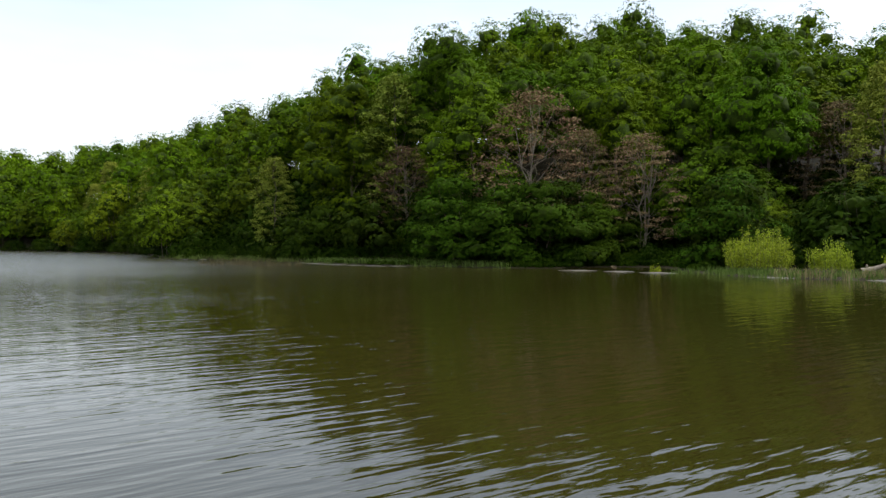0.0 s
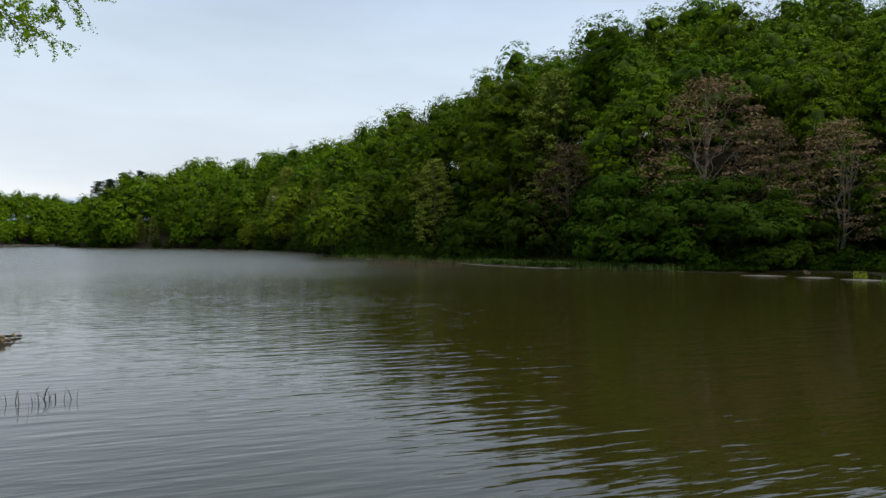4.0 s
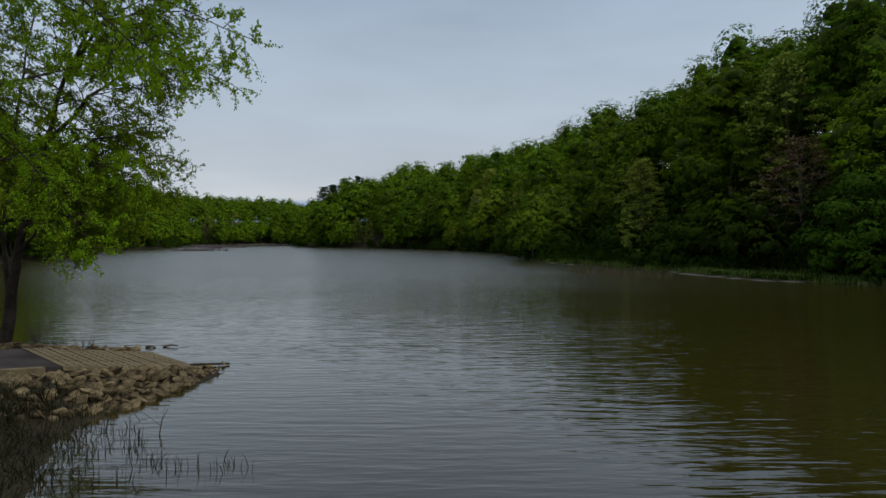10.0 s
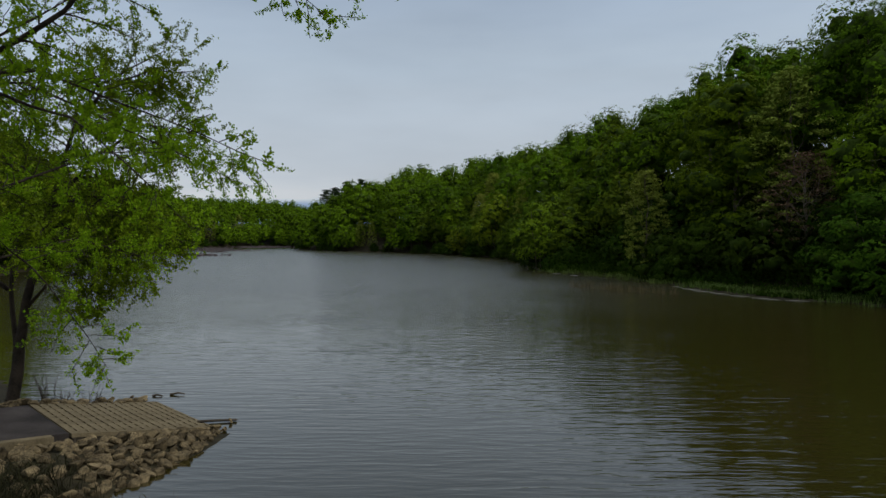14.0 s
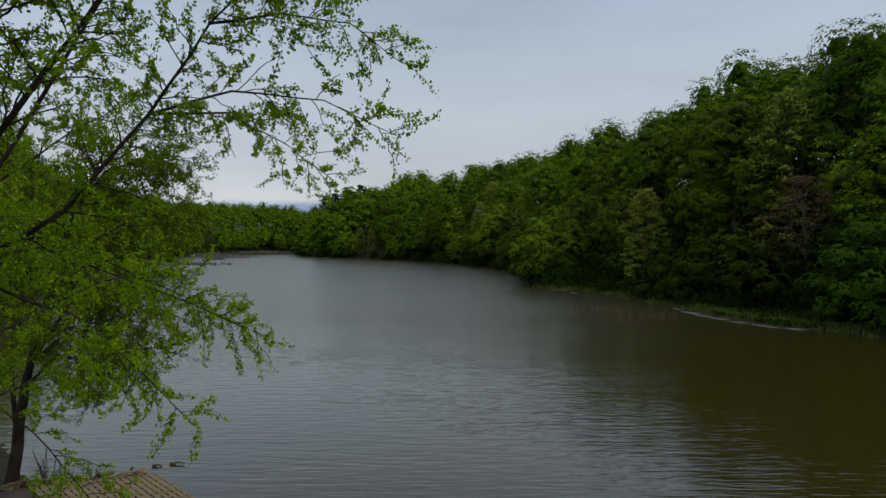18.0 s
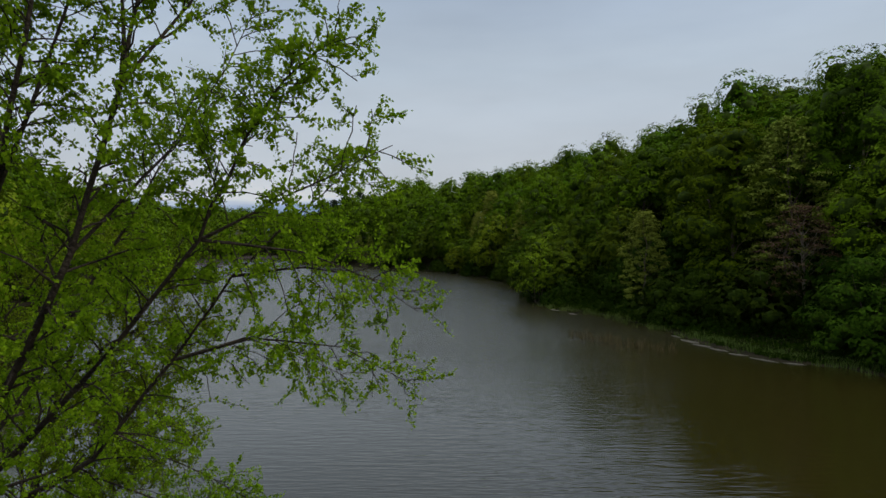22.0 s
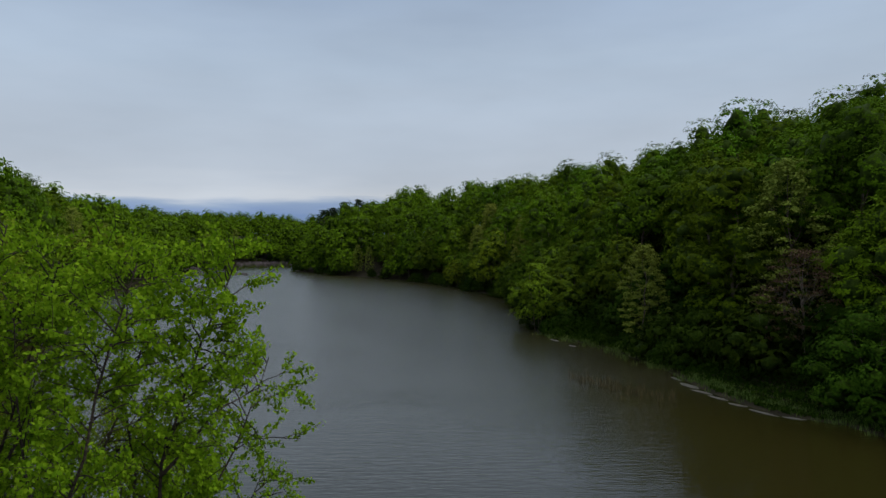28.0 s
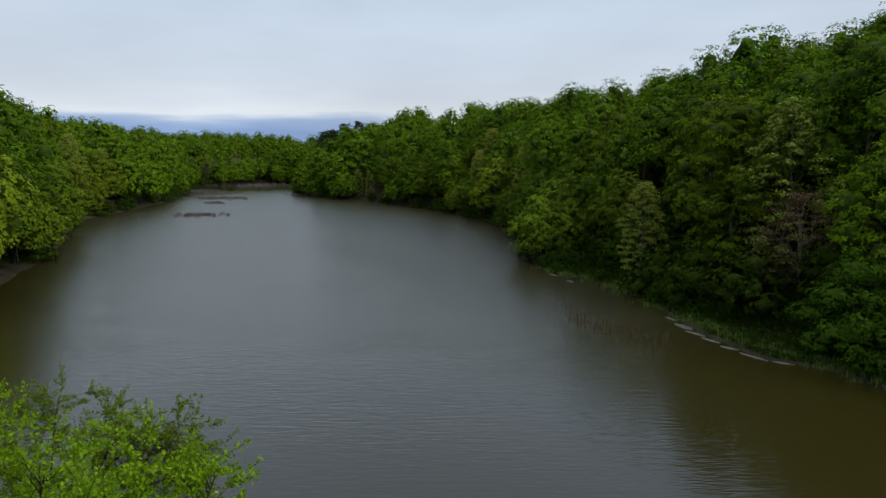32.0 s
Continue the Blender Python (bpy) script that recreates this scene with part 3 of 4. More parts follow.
for kind, (H, W, nl, lm, bm_) in KINDS.items():
    for v in range({"oak": 4, "forest": 5, "round": 4, "shrub": 3}.get(kind, 2)):
        hh, ww = H * rng.uniform(0.94, 1.06), W * rng.uniform(0.92, 1.08)
        if kind in DETAIL:
            for kits, (size, spray, many), rounds in zip((FINE, PROTO, CROWN), DETAIL[kind], (2, 1, 1)):
                V, F, blobs, inner = lobed_crown(rng, kind, hh, ww, size, spray, many, rounds)
                if kits is CROWN:
                    kits.setdefault(kind, []).append((V, F, inner))
                    continue
                V2, F2 = limbs(rng, kind, hh, ww, blobs, nl)
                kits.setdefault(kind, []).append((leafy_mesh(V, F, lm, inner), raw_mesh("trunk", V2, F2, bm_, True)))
        else:
            V, F, blobs = crown_faces(rng, kind, hh, ww, *SPARSE[kind])
            Q = V.reshape(-1, 3, 3)[::6]
            Q = (Q.mean(1, keepdims=True) + (Q - Q.mean(1, keepdims=True)) * 2.1).reshape(-1, 3)
            CROWN.setdefault(kind, []).append((Q, np.arange(len(Q)).reshape(-1, 3), 0))
            V2, F2 = limbs(rng, kind, hh, ww, blobs, nl)
            PROTO.setdefault(kind, []).append((raw_mesh("crown", V, F, lm), raw_mesh("trunk", V2, F2, bm_, True)))


def plant(kind, x, y, scale=1.0, turn=0.0, v=0, stretch=1.0, label=""):
    kit = FINE[kind] if kind in FINE and math.hypot(x, y) < (56 if kind == "shrub" else 80) else PROTO[kind]
    crown, trunk = kit[v % len(kit)]
    name = {"shrub": "shrub", "pine": "pine_tree"}.get(kind, "tree")
    ob = new(name)
    ob.matrix_basis = pose(x, y, height_at(x, y) - 0.05, 0, 0, turn) @ Matrix.Diagonal((scale, scale, scale * stretch, 1))
    part("trunk", trunk, None, ob)
    part("crown", crown, None, ob)
    tagged(ob, label or LABELS[kind], {"shrub": "shrub", "pine": "pine tree"}.get(kind, "tree"), group="woods round the lake")
    return ob


# trees that stand out
MARKED = [  # kind, x, y, height, width against its height, label
    ("yellow", 35.2, 67.5, 18.0, 1.2, ""), ("brown", 34.4, 63.2, 11.0, 1.25, ""),
    ("yellow", 24.8, 81.5, 12.5, 1.15, ""), ("yellow", 15, 199, 19.0, 1.1, ""),
    ("brown", 48.6, 41.8, 13.0, 1.25, "thin tree with sparse tan new leaves on pale forked stems"),
    ("brown", 40.0, 47.4, 16.5, 1.25, "half-bare tree with a spreading brown crown of fine twigs"), ("brown", 46.5, 47.5, 13.0, 1.1, ""),
    ("thicket", 35.3, 46.2, 8.0, 1.1, ""), ("thicket", 38.4, 44.4, 9.0, 1.1, ""), ("thicket", 42.2, 43.9, 8.0, 1.1, ""), ("thicket", 45.3, 43.2, 6.5, 1.1, ""), ("thicket", 33.6, 51.2, 8.5, 1.1, ""),
    ("brown", 68, 33.6, 13.0, 1.3, ""), ("round", 55.5, 39.1, 11.5, 1.1, ""), ("yellow", 60, 25.6, 15.0, 1.0, ""), ("round", 56.5, 21.6, 8.0, 1.0, ""), ("round", 53, 31.6, 6.0, 1.0, ""),
    ("oak", 28.5, 121, 20.0, 1.0, ""), ("oak", -17.0, 234, 15.0, 1.0, ""), ("oak", -19.5, 244, 17.0, 1.0, ""), ("oak", -20.5, 256, 18.0, 1.0, ""), ("oak", -11.0, 226, 15.0, 1.0, ""), ("pine", -36.7, 295, 32.0 - height_at(-36.7, 295), 1.35, ""), ("pine", -43.2, 295, 30.0 - height_at(-43.2, 295), 1.35, ""), ("pine", -48.3, 296, 28.3 - height_at(-48.3, 296), 1.35, ""), ("pine", -52.5, 297, 26.6 - height_at(-52.5, 297), 1.35, ""),
]
spots, open_view = [], []
for i, (kind, x, y, h, wide, lab) in enumerate(MARKED):
    plant(kind, x, y, h * wide / KINDS[kind][0], 47 * i, i, 1 / wide, label=lab)
    spots.append((x, y, 2.6))
    if kind in ("brown", "yellow") and y < 150 and not 38 < x < 48:  # keep the view of it from the lake open
        q = math.hypot(x, y)
        open_view += [(x * (q - k) / q, y * (q - k) / q) for k in ((4, 7, 10, 13) if 60 < y < 64 or x > 48 and y > 40 else (4, 7, 10) if 64 < y < 70 else (4, 6))]

# a low marshy flat in front of the wooded bank
MARSH = [(14, 96), (20, 80), (24.5, 69), (29.5, 62.5), (33.5, 58.5), (35, 53), (35, 46), (34, 41), (33, 39), (31, 44), (30, 50), (26, 53), (24, 60), (23.5, 70), (20.5, 84)]


def in_outline(x, y, outline):
    inside = False
    for (x0, y0), (x1, y1) in zip(outline, outline[1:] + outline[:1]):
        if (y0 > y) != (y1 > y) and x < x0 + (y - y0) * (x1 - x0) / (y1 - y0):
            inside = not inside
    return inside


# the woods: fill the slopes with trees, shrubs and rounded trees at the water
cand = np.column_stack([rng.uniform(-190, 125, 26000), rng.uniform(-8, 440, 26000)])
cd = shore_distance(cand)
cand, cd = cand[cd > -0.3], cd[cd > -0.3]
near_list, far_list = [], []
cells = {}


def crowded(x, y, r):
    for i in range(int(x // 8) - 1, int(x // 8) + 2):
        for j in range(int(y // 8) - 1, int(y // 8) + 2):
            for (u, w, q) in cells.get((i, j), ()):
                if (x - u) ** 2 + (y - w) ** 2 < ((r + q) / 2) ** 2:
                    return True
    return False


def occupy(x, y, r):
    cells.setdefault((int(x // 8), int(y // 8)), []).append((x, y, r))


for x, y, r in spots:
    occupy(x, y, r * 1.6)
for (x, y), d in zip(cand, cd):
    az = math.degrees(math.atan2(x, y))
    if y < 40 and x < 30 or az > 72 or az < -42:
        continue
    if d > (32 if x < -40 and y < 260 else (74 if az > 38 else 60) - 10 * min(1, max(0, y - 120) / 100)):
        continue
    if math.hypot(x - 43, y - 22.6) < 7 or (y < 20 and x < 52) or (d < 3 and y < 37):
        continue
    if in_outline(x, y, MARSH):
        continue
    front = d < 5
    low = math.hypot(x - 33.5, y - 48.5) < 4 or any((x - u) ** 2 + (y - w) ** 2 < 24 for u, w in open_view)
    wide = x < -20 or y > 90
    r = 2.7 if low else ((3.2 if wide else 2.7) if d < 2.5 else ((6.2 if y < 150 else 5.2 if y < 300 else 4.4) if wide else 3.9) if front else 5.7)
    if crowded(x, y, r):
        continue
    occupy(x, y, r)
    rngv = rng.uniform()
    if d < 2.5:
        kind, s = ("shrub", rng.uniform(0.6, 1.05)) if rngv < (1.1 if 0 < x and y < 100 else 0.7) else ("round", rng.uniform(0.65, 0.95) if wide else rng.uniform(0.5, 0.85))
    elif front:
        kind, s = ("round", rng.uniform(0.95, 1.4) if wide else rng.uniform(0.7, 1.15)) if rngv < 0.96 else ("yellow", rng.uniform(0.5, 0.7))
    elif d < 16 and rngv < 0.35:
        kind, s = "round", rng.uniform(0.85, 1.15)
    else:
        kind, s = ("oak", rng.uniform(0.80, 1.06)) if rngv < 0.94 else (("brown", rng.uniform(0.9, 1.2)) if rngv < 0.945 else ("yellow", rng.uniform(0.85, 1.1)))
    if 12 < az < 60 and kind == "oak":
        s = 0.92 + (s - 0.93) * 0.6
        s *= float(np.interp(az, (12, 15, 18, 22, 26, 30, 33, 37, 40, 44, 48, 52), (1.0, 1.0, 1.06, 1.06, 1.05, 1.08, 1.08, 1.10, 1.12, 1.02, 1.08, 1.02))) * (0.9 if d > 34 and az < 34 else 1.0)
    if x < -40 and y < 200:
        s *= 1.2
    if kind in ("yellow", "brown") and x > 0 and y < 110:
        kind, s = "oak", s * 0.9
    if low:
        kind, s = "shrub", rng.uniform(0.45, 0.9)
    if kind == "oak" and d > 14:
        kind = "forest"
    if 0 < x and y < 90 and kind == "round":
        kind, s = "thicket", s * 1.25
    if 0 < x and y < 100 and kind in ("round", "thicket", "shrub"):
        s = min(s, 0.9, max(0.4, (d - 0.2) / 1.7))
    near_list.append((math.hypot(x, y), kind, x, y, s, rng.uniform(0, 360), int(rng.integers(4)), rng.uniform(0.9, 1.12)))
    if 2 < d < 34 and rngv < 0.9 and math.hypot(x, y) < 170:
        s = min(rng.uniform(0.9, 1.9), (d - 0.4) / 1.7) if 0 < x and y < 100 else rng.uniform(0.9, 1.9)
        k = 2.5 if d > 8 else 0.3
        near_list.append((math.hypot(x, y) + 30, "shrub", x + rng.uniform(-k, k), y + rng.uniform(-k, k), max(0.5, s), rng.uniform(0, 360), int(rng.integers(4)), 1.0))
near_list.sort()
placed = [q for q in near_list if q[1] != "shrub"][:285] + [q for q in near_list if q[1] == "shrub"][:240]
for far, kind, x, y, s, turn, v, st in placed:
    plant(kind, x, y, s, turn, v, st)
placed = {id(q) for q in placed}
for name, kinds in (("far_woods", ("oak", "forest", "round", "thicket", "shrub")), ("far_pale_woods", ("yellow", "brown"))):
    Vs, Fs, Is, off = [], [], [], 0
    for row in near_list:
        far, kind, x, y, s, turn, v, st = row
        if kind not in kinds or id(row) in placed:
            continue
        co, faces, inner = CROWN[kind][v % len(CROWN[kind])]
        ca, sa = math.cos(radians(turn)), math.sin(radians(turn))
        co = np.column_stack([co[:, 0] * ca - co[:, 1] * sa, co[:, 0] * sa + co[:, 1] * ca, co[:, 2] * st]) * s + (x, y, height_at(x, y))
        Vs.append(co)
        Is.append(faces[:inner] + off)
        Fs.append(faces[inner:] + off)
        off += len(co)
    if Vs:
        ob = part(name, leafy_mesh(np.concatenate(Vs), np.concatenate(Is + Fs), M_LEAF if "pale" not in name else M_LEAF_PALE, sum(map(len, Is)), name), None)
        tagged(ob, "distant spring-green woods on the slopes beyond the lake", "woods", kind="stuff")
print("trees", len(near_list))


# low undergrowth that hides the soil at the foot of the woods
cand = np.column_stack([rng.uniform(10, 62, 26000), rng.uniform(20, 120, 26000)])
cand = np.concatenate([cand, np.column_stack([rng.uniform(-75, -14, 5000), rng.uniform(20, 120, 5000)])])
cd = shore_distance(cand)
keep = (cd > 0.9) & (cd < 15) & (np.hypot(cand[:, 0] - 43, cand[:, 1] - 22.6) > 6.5)
cand, cd = cand[keep], cd[keep]
for name, side in (("undergrowth", cand[:, 0] > 0), ("undergrowth", cand[:, 0] < 0)):
    P = np.repeat(cand[side], 22, axis=0)
    marshy = np.array([in_outline(u, w, MARSH) for u, w in cand[side]])
    tall = np.repeat(np.where(marshy, 0.22, np.clip(cd[side] * 0.35, 0.35, 1.5)), 22)
    D = rng.normal(size=(len(P), 3)) * np.column_stack([tall * 0.55, tall * 0.55, tall * 0.3])
    C = np.column_stack([P, land_height(P)]) + D
    C[:, 2] += tall * 0.45
    C[:, 2] = np.maximum(C[:, 2], 0.06)
    V, F = small_leaves(C, rng.normal(size=C.shape) * 0.6 + np.array((-0.4, -0.5, 0.5)), 0.26, rng)
    # leaf colour this dark also carries the shade at the trees' feet
    ob = part(name, raw_mesh(name, V, F, M_LEAF_SHADED), None)
    tagged(ob, "dark green undergrowth, its colour deepened as by canopy shade, covering the foot of the wooded bank", "undergrowth", kind="stuff")


# ---- the boat ramp and its stone edging ----
RAMP_A = Vector((-8.1, 14.6, 0.5))
RU, RV = Vector((0.711, 0.703, 0.0)), Vector((-0.703, 0.711, 0.0))


def ramp_point(u, v, dz=0.0):
    p = RAMP_A + RU * u + RV * v
    p.z = float(ramp_z(u)) + dz
    return p


def box_mesh(bm, corners_lo, thick):
    """A slab whose four top corners are given."""
    top = [bm.verts.new(p) for p in corners_lo]
    bot = [bm.verts.new(Vector(p) - Vector((0, 0, thick))) for p in corners_lo]
    bm.faces.new(top)
    bm.faces.new(bot[::-1])
    for i in range(4):
        j = (i + 1) % 4
        bm.faces.new((top[j], top[i], bot[i], bot[j]))


def slab(name, u0, u1, v0, v1, dz, thick, material, parent, label=""):
    bm = bmesh.new()
    box_mesh(bm, [ramp_point(u0, v0, dz), ramp_point(u1, v0, dz), ramp_point(u1, v1, dz), ramp_point(u0, v1, dz)], thick)
    bmesh.ops.bevel(bm, geom=bm.edges[:], offset=0.015, segments=2, affect="EDGES")
    bmesh.ops.recalc_face_normals(bm, faces=bm.faces)
    return part(name, bm, material, parent, label)


ramp = tagged(new("boat_ramp"), "slotted tan concrete boat ramp running down into the lake", "boat ramp")
slab("bed", 0.02, 3.62, 0.03, 3.62, -0.10, 0.25, M_STEM, ramp, "dark silt bed under the planks")
slab("toe", 3.32, 4.1, 0.0, 3.5, -0.02, 0.12, M_STEM, ramp, "dark wet toe of the ramp")


def plank_mesh(shift):
    """One concrete plank across the ramp, with teeth that bridge the slot to the next plank."""
    bm = bmesh.new()
    wid, ln = 0.150, 3.65
    s = -0.152

    def bar(u0, u1, v0, v1):
        q = [RU * a + RV * c + Vector((0, 0, s * a)) for a, c in ((u0, v0), (u1, v0), (u1, v1), (u0, v1))]
        box_mesh(bm, q, 0.09)
    bar(0, wid, 0, ln)
    v = 0.0
    bar(wid + 0.001, 0.2, 0, 0.10)
    bar(wid + 0.001, 0.2, ln - 0.10, ln)
    v = 0.16 + shift
    while v < ln - 0.25:
        bar(wid + 0.001, 0.2, v, v + 0.11)
        v += 0.37
    bmesh.ops.recalc_face_normals(bm, faces=bm.faces)
    me = bpy.data.meshes.new("plank")
    bm.to_mesh(me)
    bm.free()
    me.materials.append(M_CONCRETE)
    return me


planks = [plank_mesh(0.0), plank_mesh(0.18)]
for k in range(17):
    p = part("plank", planks[k % 2], None, ramp)
    p.location = ramp_point(0.2 * k, 0.0, 0.012 * math.sin(k * 2.7) * 0.4)
lane = tagged(new("ramp_lane"), "worn grey concrete lane above the slotted ramp", "pavement")
slab("slab", -2.4, -0.03, 0.05, 1.75, 0.0, 0.2, M_LANE, lane)
slab("slab", -2.4, -0.03, 1.77, 3.6, -0.01, 0.2, M_LANE, lane)
slab("slab", -5.6, -2.43, 0.0, 3.6, 0.0, 0.2, M_LANE, lane)
slab("kerb", -5.6, -0.4, -0.22, 0.02, 0.03, 0.25, M_CONCRETE, lane)


def stone_mesh(seed, flat=0.65):
    r = np.random.default_rng(seed)
    bm = bmesh.new()
    bmesh.ops.create_icosphere(bm, subdivisions=3, radius=0.5)
    planes = []
    for _ in range(13):
        d = Vector(r.normal(size=3)).normalized()
        planes.append((d, r.uniform(0.22, 0.40)))
    sx, sy = r.uniform(0.9, 1.35), r.uniform(0.75, 1.0)
    for v in bm.verts:
        for d, k in planes:
            e = v.co.dot(d) - k
            if e > 0:
                v.co -= d * e * 0.98
        v.co += v.co.normalized() * noise.noise(v.co * 5 + Vector((seed, 0, 0))) * 0.018
        v.co.x *= sx
        v.co.y *= sy
        v.co.z *= flat
    me = bpy.data.meshes.new("stone")
    bm.to_mesh(me)
    bm.free()
    me.materials.append(M_STONE)
    return me


stones = [stone_mesh(s, 0.55 + 0.04 * s) for s in range(9)]
srng = np.random.default_rng(5)
riprap = tagged(new("riprap_bank"), "heap of angular tan limestone blocks edging the boat ramp", "riprap")
EDGE = [(-3.6, -0.25), (-1.0, -0.1), (1.2, 0.0), (2.9, 0.05), (3.75, 0.1)]
TOES = [(-8.0, 10.6), (-6.75, 11.6), (-5.95, 12.9), (-5.5, 14.8), (-5.3, 17.0)]


def along(pts, s):
    s = s * (len(pts) - 1)
    i = min(int(s), len(pts) - 2)
    t = s - i
    return tuple(a + (c - a) * t for a, c in zip(pts[i], pts[i + 1]))


put = []
for trial in range(9000):
    s, w = srng.uniform(0, 1), srng.uniform(0.05, 1.03)
    size = srng.uniform(0.21, 0.49) * (0.85 if w > 0.8 else 1.0) * (0.8 if s > 0.85 else 1.0)
    e = ramp_point(*along(EDGE, s))
    t = Vector((*along(TOES, s), -0.08))
    p = e.lerp(t, w)
    p.z = e.z * max(0.0, 1 - w) ** 0.8 + t.z * w - 0.09
    if any((p.x - q[0]) ** 2 + (p.y - q[1]) ** 2 < (0.29 * (size + q[2])) ** 2 for q in put):
        continue
    if s < 0.34 and srng.uniform() < 0.62 or s < 0.38 and w > 0.22 and srng.uniform() < 0.9:
        continue
    put.append((p.x, p.y, size))
    st = part("stone", stones[int(srng.integers(9))], None, riprap)
    st.matrix_basis = pose(p.x, p.y, max(p.z, height_at(p.x, p.y) + size * 0.08), *srng.uniform(-35, 35, 2), srng.uniform(0, 360)) @ Matrix.Diagonal((size, size, size, 1))
for k in range(70):
    u, v = srng.uniform(-3.5, 3.0), 3.66 + abs(srng.normal()) * 0.28
    size = srng.uniform(0.18, 0.38)
    p = ramp_point(u, v)
    st = part("stone", stones[int(srng.integers(9))], None, riprap)
    st.matrix_basis = pose(p.x, p.y, p.z - 0.02 + 0.04 * srng.uniform(), *srng.uniform(-20, 20, 2), srng.uniform(0, 360)) @ Matrix.Diagonal((size, size, size, 1))
print("stones", len(put))


def stick(name, pts, r0, r1, material, label, category, twigs=0):
    V, F = [], []
    tube(V, F, pts, r0, r1, 7)
    for k in range(twigs):
        a = Vector(pts[len(pts) // 2]) * (k + 1) / (twigs + 1) + Vector(pts[0]) * (1 - (k + 1) / (twigs + 1))
        tube(V, F, [a, a + Vector((srng.normal() * 0.3, srng.normal() * 0.3, 0.35))], r0 * 0.4, r1 * 0.4, 5)
    ob = part(name, raw_mesh(name, V, F, material, True), None)
    return tagged(ob, label, category)


stick("driftwood", [(-8.75, 20.1, 0.02), (-8.6, 20.15, 0.05), (-8.45, 20.1, 0.02)], 0.04, 0.02, M_STEM, "small dark driftwood stick in the water by the ramp", "driftwood")
stick("driftwood", [(-8.3, 20.3, 0.02), (-8.05, 20.35, 0.06), (-7.85, 20.3, 0.04)], 0.035, 0.02, M_STEM, "small dark driftwood stick in the water by the ramp", "driftwood")
stick("waterlogged_pole", [(-6.3, 17.2, 0.05), (-5.8, 17.3, 0.05), (-5.35, 17.4, 0.04)], 0.035, 0.03, M_STEM, "dark waterlogged pole lying at the ramp's toe", "driftwood")
stick("fallen_log", [(44.4, 19.6, 0.3), (45.5, 19.3, 0.45), (46.8, 18.9, 0.8)], 0.22, 0.13, M_WOOD, "bleached fallen log lying on the grassy spit", "log", 1)


# ---- grass, reeds and stems ----
def blades(name, spots_xy, n_each, radius, tall, width, material, label, category, kind="stuff", lean=0.25, z0=None, seed=1):
    r = np.random.default_rng(seed)
    S = np.repeat(np.asarray(spots_xy, float), n_each, axis=0)
    k = len(S)
    P = S + r.normal(size=(k, 2)) * radius
    z = np.full(k, z0) if z0 is not None else np.maximum(land_height(P), -0.02)
    h = tall * r.uniform(0.45, 1.2, k)
    a = r.uniform(0, 2 * math.pi, k)
    side = np.column_stack([np.cos(a), np.sin(a), np.zeros(k)]) * (width / 2)
    base = np.column_stack([P, z])
    off = r.normal(size=(k, 2)) * lean
    mid = base + np.column_stack([off * h[:, None] * 0.35, h * 0.6])
    top = base + np.column_stack([off * h[:, None], h])
    V = np.stack([base - side, base + side, mid + side * 0.8, mid - side * 0.8, top], 1).reshape(-1, 3)
    i = np.arange(k)[:, None] * 5
    F = np.concatenate([i + np.array([[0, 1, 2]]), i + np.array([[0, 2, 3]]), i + np.array([[3, 2, 4]])], 0)
    ob = part(name, raw_mesh(name, V, F, material), None)
    return tagged(ob, label, category, kind=kind)


def line_spots(pts, step, spread, seed):
    r = np.random.default_rng(seed)
    out = []
    for a, c in zip(pts, pts[1:]):
        L = math.hypot(c[0] - a[0], c[1] - a[1])
        for k in range(int(L / step)):
            t = r.uniform()
            out.append((a[0] + (c[0] - a[0]) * t + r.normal() * spread, a[1] + (c[1] - a[1]) * t + r.normal() * spread))
    return out


blades("shore_grass", line_spots([(32.5, 42.5), (31.2, 49.6), (28.2, 52.4), (26.6, 56), (25.6, 61), (24.4, 66)], 0.10, 0.65, 2), 9, 0.18, 0.5, 0.05, M_GRASS,
       "narrow strip of fresh green grass along the far shore", "grass")
blades("shore_grass", line_spots([(23.6, 70), (21, 83), (14.5, 95.5)], 0.16, 0.7, 12), 8, 0.22, 0.6, 0.06, M_GRASS,
       "rough grass and sedge at the foot of the wooded bank", "grass")
mrng = np.random.default_rng(77)
marsh = [(u, w) for u, w in zip(mrng.uniform(14, 40, 5200), mrng.uniform(39, 96, 5200)) if in_outline(u, w, MARSH) and u > 25.2 - 0.3 * max(0, w - 62)]
marsh = [q for q in marsh if math.sin(q[0] * 0.9) * math.sin(q[1] * 0.7 + q[0] * 0.3) > -0.45]
blades("marsh_sedge", marsh[::2], 9, 0.35, 0.45, 0.04, M_WEED, "dull olive sedge covering the marshy flat below the wooded bank", "sedge", seed=78)
blades("marsh_grass", marsh[1::8], 9, 0.3, 0.5, 0.04, M_GRASS, "scattered green grass tufts on the marshy flat", "grass", seed=79)
blades("spit_grass", line_spots([(52, 8.6), (45, 14.6), (40, 19.1), (38.8, 23.6), (40, 27)], 0.05, 1.3, 3), 9, 0.3, 0.42, 0.05, M_GRASS,
       "bright green grass covering the low spit", "grass")
blades("dry_sedge", line_spots([(50, 8.1), (44, 13.2), (39.5, 17.6), (38.6, 21.6)], 0.22, 0.5, 4), 12, 0.25, 0.6, 0.04, M_REED, "tufts of dry brown sedge on the spit's edge", "sedge")
blades("reed_bed", line_spots([(13.2, 66.2), (16.6, 61.2), (19.2, 56.6)], 0.09, 0.9, 5), 5, 0.15, 0.75, 0.03, M_REED_DULL, "thin dull reeds standing in shallow water off the far shore", "reeds", z0=-0.02)
